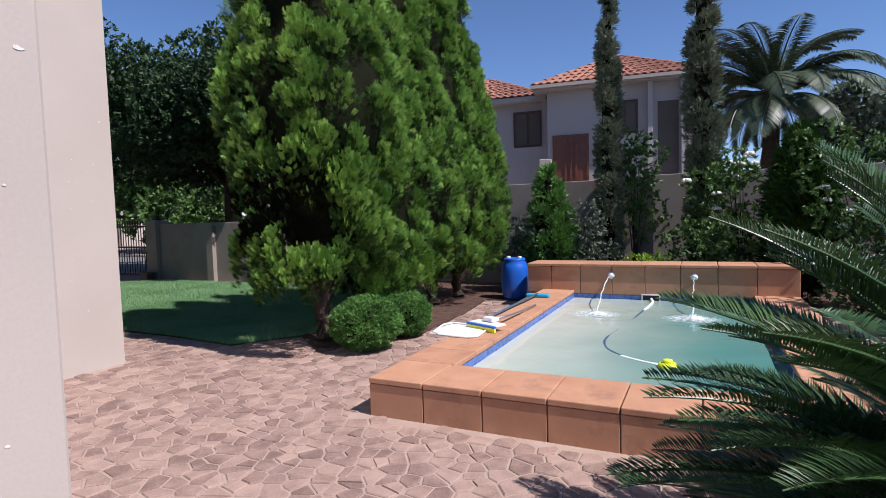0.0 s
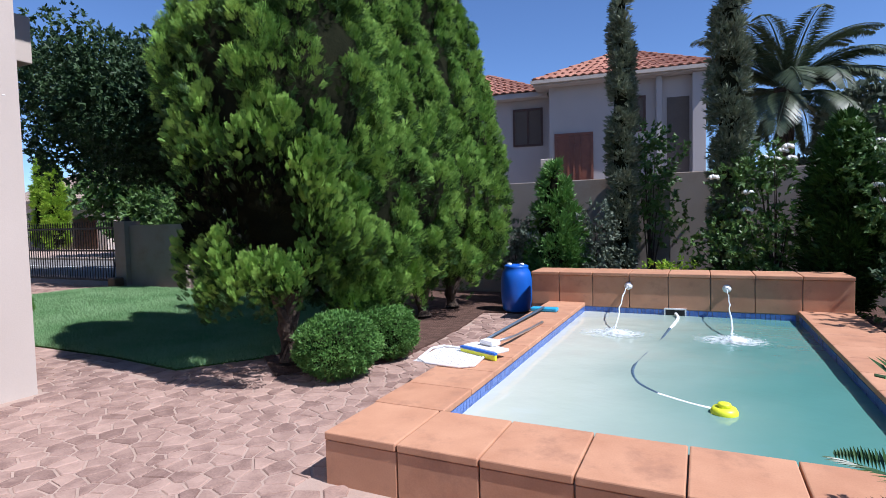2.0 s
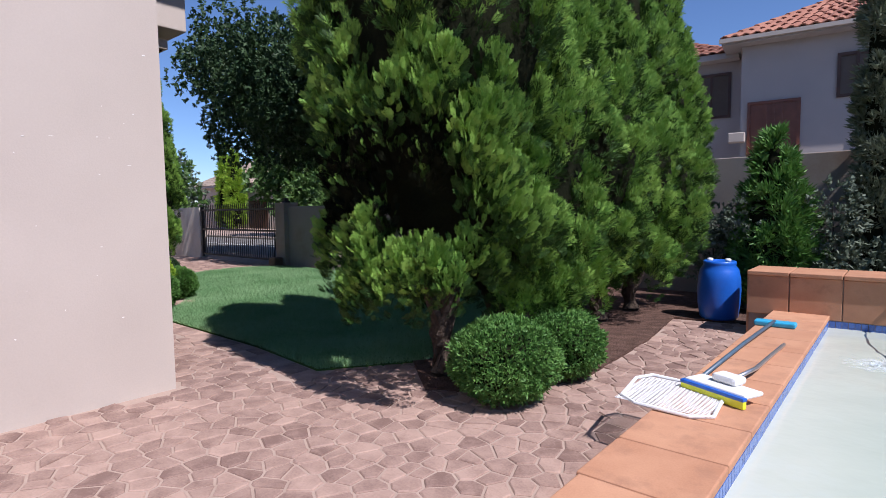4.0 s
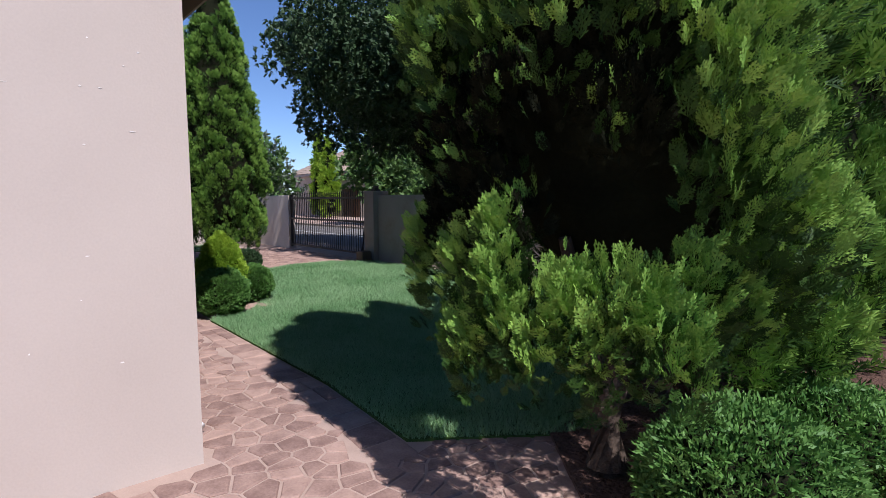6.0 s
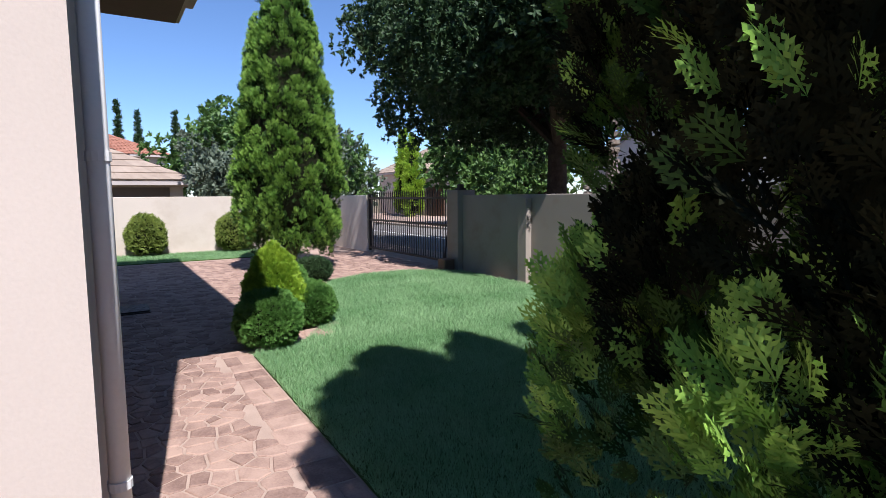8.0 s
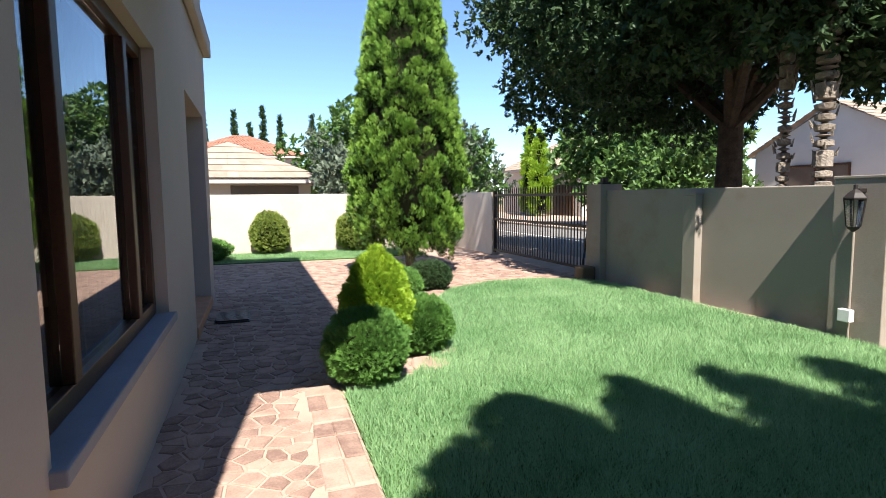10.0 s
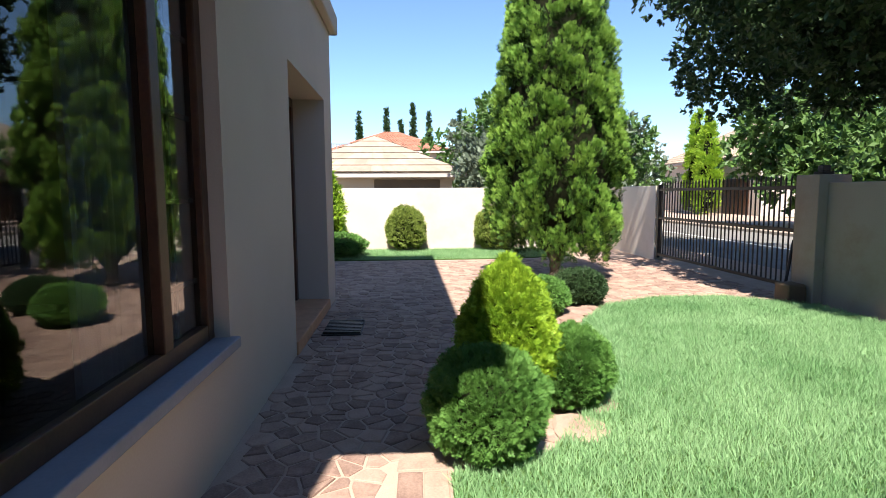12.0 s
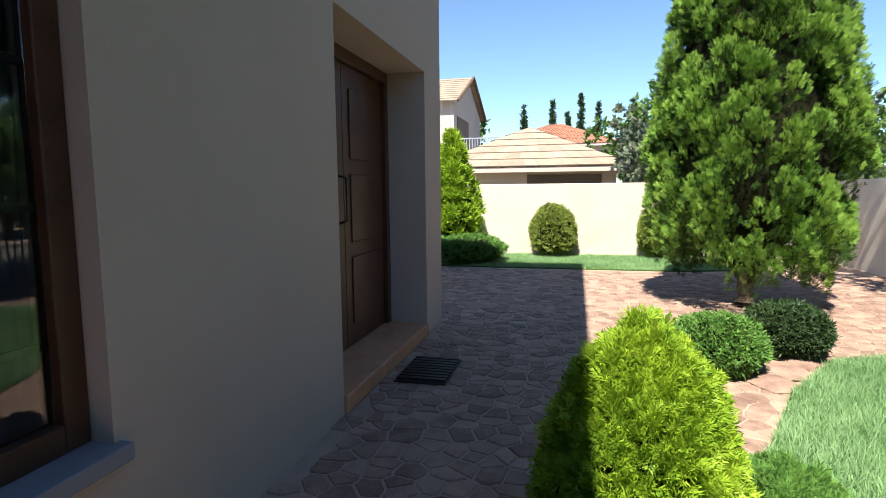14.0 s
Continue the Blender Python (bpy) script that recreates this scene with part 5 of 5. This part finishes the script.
for q in (((-31.6, -7.2, 5.2), (-31.6, 0.25, 5.2), (-35.3, 0.25, 6.85), (-35.3, -7.2, 6.85)), ((-39.0, 0.25, 5.2), (-39.0, -7.2, 5.2), (-35.3, -7.2, 6.85), (-35.3, 0.25, 6.85))):
    tagged(part("roof_slope", tiled_plane(bmesh.new(), *q, barrel=False, step=0.4), PALETILE, nh), kind="stuff")
part("verge", tube(bmesh.new(), [(-31.6, 0.27, 5.22), (-35.3, 0.27, 6.87), (-39.0, 0.27, 5.22)], 0.07, 6), SOFFIT, nh, "dark barge board")
# dark sheet whose colour stands for the unlit room behind
part("balcony_door", boxes((-35.2, 0.003, 2.95, -32.6, 0.03, 4.7)), INSIDE, nh, "flat dark sheet for the unlit balcony door")
part("balcony_slab", boxes((-36.0, 0.031, 2.6, -32.0, 2.9, 2.82)), PLASTER, nh)
part("rail", boxes((-32.06, 0.04, 3.62, -32.0, 2.9, 3.67)), ALU, nh, "pale metal rail")
bal = mesh_of(boxes((-0.014, -0.014, 0, 0.014, 0.014, 0.8)), "baluster")
bal.materials.append(ALU)
for i in range(24):
    b = new("baluster", bal)
    b.parent = nh
    b.matrix_basis = pose(-32.03 + 34.5, 0.08 + i * 0.12 + 2.5, 2.82)
rh = thing("red_roofed_house", (-54, 4, 0), "distant house with a faded red tile roof", "house")
house_box(rh, -58.0, -1.0, -50.0, 8.0, 4.6, PLASTER)
hip_roof(rh, -58.0, -1.0, -50.0, 8.0, 4.7, 1.9, ROOFTILE)
oh = thing("orange_roofed_house", (-44, 28, 0), "cream house with an orange tiled roof across the road", "house")
house_box(oh, -49.0, 25.0, -37.0, 33.0, 3.4, PLASTER)
hip_roof(oh, -49.0, 25.0, -37.0, 33.0, 3.5, 2.6, PALETILE)
window_on(oh, -43.5, 0.9, -42.0, 2.3, 25.0)
part("garage_door", boxes((-40.6, 24.96, -0.05, -38.0, 24.997, 2.2)), DARKWOOD, oh, "brown timber garage door")
wh = thing("white_gabled_house", (-19, 27, 0), "white plastered gabled house across the road", "house")
WHITEWALL = mat("white_plaster", (0.46, 0.45, 0.44), (0.55, 0.54, 0.52), 0.9, 1, 40, 0.2, spec=0.2)
house_box(wh, -22.8, 24.0, -12.0, 31.0, 3.0, WHITEWALL)
bm = prism([(-22.8, 2.99), (-16.5, 2.99), (-19.6, 4.6)], -31.0, -24.0)
bmesh.ops.transform(bm, matrix=Matrix(((1, 0, 0, 0), (0, 0, -1, 0), (0, 1, 0, 0), (0, 0, 0, 1))), verts=bm.verts)
bmesh.ops.recalc_face_normals(bm, faces=bm.faces)
part("gable", bm, WHITEWALL, wh)
window_on(wh, -21.4, 1.0, -19.0, 2.4, 24.0)
for a in (((-23.1, 23.7, 2.85), (-23.1, 31.0, 2.85), (-19.6, 31.0, 4.7), (-19.6, 23.7, 4.7)), ((-16.2, 31.0, 2.85), (-16.2, 23.7, 2.85), (-19.6, 23.7, 4.7), (-19.6, 31.0, 4.7))):
    tagged(part("roof_slope", tiled_plane(bmesh.new(), *a, barrel=False, step=0.4), PALETILE, wh), kind="stuff")

# ---- the road beyond the gate ----
tagged(part("road", boxes((-120, 11.6, -0.058, 60, 17.0, -0.035)), ASPHALT), "sunlit grey asphalt road beyond the gate", "road", kind="structure")
tagged(part("verge", boxes((-25, 10.12, -0.058, -8, 11.6, -0.03)), MORTAR), "paved driveway apron outside the gate", "driveway", kind="structure")
tagged(part("far_pavement", boxes((-120, 17.15, -0.058, 60, 24.9, 0.02)), MORTAR), "pale paved verge across the road", "pavement", kind="structure")
tagged(part("kerb", boxes((-120, 17.0, -0.058, 60, 17.15, 0.07), bevel=0.02), SHADEDWALL), "concrete kerb along the road", "kerb", kind="structure")
tagged(part("road_line", boxes((-120, 14.2, -0.035, 60, 14.3, -0.031)), WHITEPVC), "white painted line on the road", "road line", kind="structure")


# ---- trees beyond the walls ----
def far_tree(x, y, h, w, label, leaf, seed, n=16, size=0.3, per=60, low=0.25):
    r = random.Random(seed)
    cl = []
    for i in range(n):
        a, q = r.uniform(0, math.tau), r.random() ** 0.5
        z = h * r.uniform(low, 0.9)
        k = 1 - 0.55 * ((z / h - 0.45) / 0.55) ** 2 if z > 0.45 * h else 1
        cl.append((x + w * q * k * math.cos(a), y + w * q * k * math.sin(a), z, w * r.uniform(0.32, 0.5)))
    return leafy_tree("garden_tree", x, y, h, h * 0.25, 0.05 * w + 0.05, cl, label, leaf, seed, per * 0.55, size * 1.3)


far_tree(-23.6, 9.8, 4.4, 1.5, "grey-green bushy tree behind the cream wall", GREYLEAF, 101, 22, 0.2, 170)
far_tree(-25.0, 7.9, 4.2, 1.6, "grey-green bushy tree behind the cream wall", GREYLEAF, 102, 22, 0.2, 170)
far_tree(-36.0, 9.0, 6.4, 2.6, "leafy tree behind the garage roof", MIDLEAF, 103, 24, 0.28, 80)
far_tree(-38.0, 12.5, 6.6, 2.6, "leafy tree behind the garage roof", GREYLEAF, 104, 24, 0.28, 80)
far_tree(-31.0, 14.0, 4.6, 2.2, "leafy tree along the road", GREYLEAF, 105, 24, 0.24, 110)
far_tree(-26.5, 12.2, 3.9, 1.5, "leafy tree outside the gate", MIDLEAF, 106, 20, 0.2, 150)
far_tree(-26.8, 20.5, 5.0, 2.6, "bright green leafy tree across the road", MIDLEAF, 107, 28, 0.26, 110)
far_tree(-24.5, 20.0, 4.4, 2.2, "bright green leafy tree across the road", MIDLEAF, 108, 28, 0.26, 110)
far_tree(-21.8, 19.5, 4.0, 1.9, "leafy tree across the road", MIDLEAF, 109, 28, 0.24, 110)
far_tree(6.5, 16.5, 4.2, 2.6, "leafy tree beyond the pool wall", DARKLEAF, 111, 26, 0.26, 110)
far_tree(10.5, 19.0, 5.2, 2.6, "leafy tree beyond the pool wall", GREYLEAF, 112, 26, 0.26, 110)
far_tree(5.4, 24.0, 5.6, 2.6, "leafy tree beside the neighbour's house", GREYLEAF, 113, 26, 0.26, 100)
far_tree(-42.0, -2.5, 6.4, 2.8, "leafy tree behind the gabled house", MIDLEAF, 114, 20, 0.3, 70)
for i, (x, y, h) in enumerate(((-41.5, 23.6, 6.6), (-39.4, 23.2, 5.8))):
    conifer("golden_cypress", x, y, h, 0.62, 0.3, "slim golden yellow cypress across the road", 121 + i, 90, 22, 0.34, leaf=GOLDEN, template=PLUME, group="golden cypresses", belly=0.3, point=0.7, lobe_r=0.3)
for i, (x, y, h) in enumerate(((-70, -0.5, 9.6), (-70, 2.6, 9.8), (-70, 4.2, 8.8), (-70, 5.6, 10.4), (-70, 7.4, 9.6), (-66, 10.5, 9.4), (-60, 12.2, 8.6), (-64, 14.0, 9.8))):
    conifer("distant_conifer", x, y, h + 1.1, 0.55, 0.5, "distant dark green pointed conifer", 131 + i, 300, 7, 0.4, leaf=DARKLEAF, template=PLUME, group="distant conifers", belly=0.15, point=1.0, lobe_r=0.14)
conifer("golden_cone_shrub", -19.2, 2.75, 2.5, 0.55, 0.45, "golden green cone-shaped conifer beside the house corner", 141, 110, 32, 0.16, leaf=GOLDEN, template=PLUME, belly=0.25, point=0.8, lobe_r=0.18)
ball_bush("low_hedge", -18.9, 3.05, 0.85, 0.55, "low clipped green hedge bush by the strip", BOX, 142, 4200, 0.055)

for x, y, k, w in ((-10.8, 10.95, 3.5, 0.08), (-10.27, 10.95, 3.7, 0.11)):
    sp = thing("garden_palm", (x, y, -0.03), "slim palm with a rough pale trunk behind the garden wall", "palm", "palms behind the garden wall")
    r = random.Random(int(x * 10))
    pts = [(x + r.uniform(-0.004, 0.004), y, -0.05 + k * i / 60) for i in range(61)]
    bm = tube(bmesh.new(), pts, [w * (1.015 if i % 2 else 0.985) * (1.1 if i > 40 else 1.0) for i in range(61)], 12)
    for i in range(36):
        a, z = r.uniform(0, math.tau), k * r.uniform(0.5, 0.95)
        q = w * 1.15
        tube(bm, [(x + q * math.cos(a), y + q * math.sin(a), z), (x + (q + 0.035) * math.cos(a), y + (q + 0.035) * math.sin(a), z + r.uniform(0.06, 0.14))], [0.02, 0.006], 4)
    part("trunk", bm, PALEBARK, sp, "pale trunk rough with old leaf bases")
    for i in range(10):
        f = new("frond", pv[i % 4])
        f.parent = sp
        f.matrix_basis = pose(0, 0, k - 0.03, r.uniform(-15, 15), 0, i * 137.5) @ Matrix.Scale(0.3, 4)

# ---- small things ----
lm = thing("wall_lantern", (-8.95, BY - 0.1, 1.1), "dark metal wall lantern with clear glass sides", "wall lamp")
LX, LY = -8.97, BY - 0.26
part("bracket", boxes((LX - 0.03, BY - 0.25, 1.42, LX + 0.03, BY - 0.151, 1.46), bevel=0.005), IRON, lm)
part("cap", lathe(bmesh.new(), [(0.1, 1.36), (0.1, 1.375), (0.06, 1.42), (0.02, 1.45), (0.02, 1.49), (0.004, 1.5)], (LX, LY, 0), 6), IRON, lm)
part("base", lathe(bmesh.new(), [(0.01, 1.06), (0.05, 1.09), (0.062, 1.11)], (LX, LY, 0), 6), IRON, lm)
lg = part("glass", lathe(bmesh.new(), [(0.058, 1.11), (0.088, 1.36)], (LX, LY, 0), 6), LAMPGLASS, lm, "clear glass sides")
for k in range(6):
    a = k * math.tau / 6
    part("rib", tube(bmesh.new(), [(LX + 0.062 * math.cos(a), LY + 0.062 * math.sin(a), 1.11), (LX + 0.093 * math.cos(a), LY + 0.093 * math.sin(a), 1.36)], 0.006, 5), IRON, lm)
cd = thing("conduit", (LX - 0.05, BY - 0.05, 0), "thin pale conduit running down the wall to a box", "conduit")
part("tube", tube(bmesh.new(), [(LX - 0.06, BY - 0.163, 0.0), (LX - 0.06, BY - 0.163, 1.1)], 0.011, 8), SHADEDWALL, cd)
jb = thing("junction_box", (LX - 0.06, BY - 0.08, 0.2), "white plastic junction box on the garden wall", "junction box")
part("body", boxes((LX - 0.12, BY - 0.24, 0.2, LX, BY - 0.175, 0.32), bevel=0.008), WHITEPVC, jb)
dm = thing("drain_grate", (-12.35, 4.12, 0), "black ribbed mat on the paving by the front step", "mat")
for k in range(9):
    part("slat", boxes((-12.62 + k * 0.062, 3.93, 0.012, -12.585 + k * 0.062, 4.3, 0.032)), IRON, dm)
part("backing", boxes((-12.64, 3.92, 0.004, -12.05, 4.31, 0.014)), IRON, dm)
gm = thing("gate_motor", (-13.25, BY - 0.3, 0), "low grey gate motor box beside the gate post", "gate motor")
part("body", boxes((-13.42, BY - 0.40, -0.02, -13.14, BY - 0.16, 0.24), bevel=0.03), SOFFIT, gm)
pl = thing("post_lamp", (-13.3, BY + 0.09, 1.6), "small dark lamp on the gate post", "lamp")
part("base", boxes((-13.38, BY + 0.01, 1.601, -13.22, BY + 0.17, 1.64), bevel=0.01), IRON, pl)
part("body", boxes((-13.35, BY + 0.04, 1.64, -13.25, BY + 0.14, 1.72), bevel=0.01), IRON, pl)
br = thing("gate_brace", (-13.62, BY - 0.1, 0), "slanting black steel brace at the gate's end", "brace")
part("strut", tube(bmesh.new(), [(-13.62, BY - 0.02, 0.75), (-13.45, BY - 0.25, 0.02)], 0.02, 6), IRON, br)
# edging between lawn and bushes
for i, (x, y, w) in enumerate(((-9.75, 5.78, 0.22), (-10.15, 6.0, 0.2), (-12.9, 6.75, 0.24), (-13.15, 6.95, 0.2), (-12.6, 6.6, 0.2))):
    bm = bmesh.new()
    blob(bm, (x, y, 0.005), (w, w * 0.75, 0.035), i, 0.3, 2)
    tagged(part("edging_stone", bm, STONE1), "flat pinkish stone beside the lawn's edge", "stone", "edging stones")

CHIP = mat("bare_plaster_chip", (0.62, 0.59, 0.55), (0.80, 0.77, 0.72), 0.95, 30, 120, 0.6, 0.003)
r = random.Random(13)


def chip(x, y, z, parent, face_x=True):
    bm = bmesh.new()
    k = bmesh.ops.create_circle(bm, cap_ends=True, segments=9, radius=1.0)
    a, b = r.uniform(0.003, 0.014), r.uniform(0.0015, 0.006)
    for v in bm.verts:
        q = r.uniform(0.6, 1.25)
        v.co = Vector((x, y + v.co.x * a * q, z + v.co.y * b * q))
    e = bmesh.ops.extrude_face_region(bm, geom=bm.faces[:])
    for v in e["geom"]:
        if isinstance(v, bmesh.types.BMVert):
            v.co.x += 0.0012
    bmesh.ops.recalc_face_normals(bm, faces=bm.faces)
    part("paint_chip", bm, CHIP, parent, "flaked paint chip")


for i in range(38):
    chip(EX + 0.0005, r.uniform(1.9, 3.7), r.choice((r.uniform(0.3, 2.6), r.uniform(1.7, 2.3))), house)
for i in range(16):
    chip(-1.3995, r.uniform(0.42, 0.74), r.uniform(1.0, 2.2), col)

# glazing bars behind the narrow pane of the window
for z in (0.95, 1.36, 1.77, 2.15):
    part("glazing_bar", boxes((WIN[1] + 0.09, FY - 0.045, z - 0.012, -9.166, FY - 0.03, z + 0.012)), IRON, win)
part("glazing_bar", boxes((-9.374, FY - 0.044, WIN[2] + 0.15, -9.348, FY - 0.031, WIN[3] - 0.09)), IRON, win)


# ---- paving stones, last ----
def voronoi_stones(regions, keep, spacing, seed):
    """Irregular stones: cells of a jittered grid clipped against their neighbours."""
    r = random.Random(seed)
    cells = {}
    for (x0, y0, x1, y1) in regions:
        for i in range(int(x0 / spacing) - 2, int(x1 / spacing) + 3):
            for j in range(int(y0 / spacing) - 2, int(y1 / spacing) + 3):
                if (i, j) in cells:
                    continue
                bx, by = (i + 0.5 * (j % 2)) * spacing, j * spacing
                k = Vector((bx * 0.45, by * 0.45, 3))
                cells[i, j] = (bx + 0.25 * noise.noise(k) + spacing * r.uniform(-0.46, 0.46), by + 0.25 * noise.noise(k + Vector((9, 4, 0))) + spacing * r.uniform(-0.34, 0.34))
    out = []
    for (i, j), (x, y) in cells.items():
        if not any(a <= x <= c and b <= y <= d for a, b, c, d in regions) or not keep(x, y):
            continue
        h = spacing
        poly = [(x - h, y - h), (x + h, y - h), (x + h, y + h), (x - h, y + h)]
        for di in range(-2, 3):
            for dj in range(-2, 3):
                q = cells.get((i + di, j + dj))
                if (di or dj) and q:
                    nx, ny = q[0] - x, q[1] - y
                    ln = math.hypot(nx, ny)
                    if ln < 1e-6:
                        continue
                    lim = ln / 2 - 0.008
                    nx, ny = nx / ln, ny / ln
                    new_poly = []
                    for (ax, ay), (bx, by) in zip(poly, poly[1:] + poly[:1]):
                        da, db = (ax - x) * nx + (ay - y) * ny - lim, (bx - x) * nx + (by - y) * ny - lim
                        if da <= 0:
                            new_poly.append((ax, ay))
                        if da * db < 0:
                            f = da / (da - db)
                            new_poly.append((ax + (bx - ax) * f, ay + (by - ay) * f))
                    poly = new_poly
                    if len(poly) < 3:
                        break
            if len(poly) < 3:
                break
        if len(poly) >= 3:
            out.append((x, y, poly))
    return out


def stone_geometry(x, y, poly, r):
    n = len(poly)
    tx, ty, h = r.uniform(-0.015, 0.015), r.uniform(-0.015, 0.015), r.uniform(0.000, 0.004)
    v, f = [], []
    for s, z, tilt in ((1.0, -0.012, 0), (1.0, -0.0035, 0.6), (0.9, 1.0, 1)):
        for px, py in poly:
            qx, qy = x + (px - x) * s, y + (py - y) * s
            v.append((qx, qy, (h if z == 1.0 else z) + tilt * (tx * (qx - x) + ty * (qy - y))))
    for k in range(n):
        m = (k + 1) % n
        f += [(k, m, n + m, n + k), (n + k, n + m, 2 * n + m, 2 * n + k)]
    f.append(tuple(range(2 * n, 3 * n)))
    return v, f


def lawn_edge(x):
    """The lawn's border towards the house."""
    return 4.98 - 0.05 * (x + 9.3) / 2.9 if x < -6.4 else 4.93 - 0.13 * (x + 6.4) / 1.2


def paved(x, y):
    if in_poly(x, y, LAWN) or in_poly(x, y, STRIP) or in_poly(x, y, BED):
        return False
    if PX0 - 0.06 < x < PX1 + 0.1 and PY0 - 0.06 < y or (-2.7 < x and y > 8.4):
        return False
    if WX < x < EX + 0.05 and y < NY + 0.05:
        return False
    if -9.62 < x < -5.1 and y > lawn_edge(x) - 0.29:
        return False
    return y < BY - 0.05 and x > -18.15


stones = voronoi_stones([(-6.0, 0.6, 1.5, 5.6), (-18.1, 3.7, -5.6, 5.8), (-18.1, 5.8, -9.6, 9.85), (-3.7, 5.4, -2.2, 9.0), (-18.1, 0.0, -14.0, 4.0)], paved, 0.138, 5)
r = random.Random(2)
big_v, big_f, loose = [], [], 0
for x, y, poly in stones:
    v, f = stone_geometry(x, y, poly, r)
    if -4.9 < x < -2.2 and 1.9 < y < 4.9 and loose < 300:
        me = bpy.data.meshes.new("paving_stone")
        me.from_pydata(v, [], f)
        me.materials.append(STONE1)
        ob = new("paving_stone", me)
        ob.parent = paving
        loose += 1
    else:
        k = len(big_v)
        big_v += v
        big_f += [tuple(k + q for q in g) for g in f]
me = bpy.data.meshes.new("paving_stones")
me.from_pydata(big_v, [], big_f)
me.materials.append(STONE)
rest = new("stone_paving", me)
rest.parent = paving
tagged(rest, kind="stuff")


# border course of larger setts between the paving and the lawn
r = random.Random(31)
x = -9.56
while x < -5.25:
    w = r.uniform(0.2, 0.32)
    for y0, y1 in ((-0.265, -0.015),) if r.random() < 0.6 else ((-0.265, -0.142), (-0.134, -0.015)):
        a, b = lawn_edge(x), lawn_edge(x + w)
        quad = [(x + r.uniform(0.002, 0.012), a + y0 + r.uniform(-0.012, 0.012)), (x + w - 0.008, b + y0 + r.uniform(-0.012, 0.012)), (x + w - 0.008 + r.uniform(-0.01, 0.004), b + y1), (x + 0.004, a + y1)]
        v, f = stone_geometry(x + w / 2, (a + b) / 2 + (y0 + y1) / 2, quad, r)
        me = bpy.data.meshes.new("border_sett")
        me.from_pydata(v, [], f)
        me.materials.append(STONE1)
        ob = new("border_sett", me)
        ob.parent = paving
    x += w
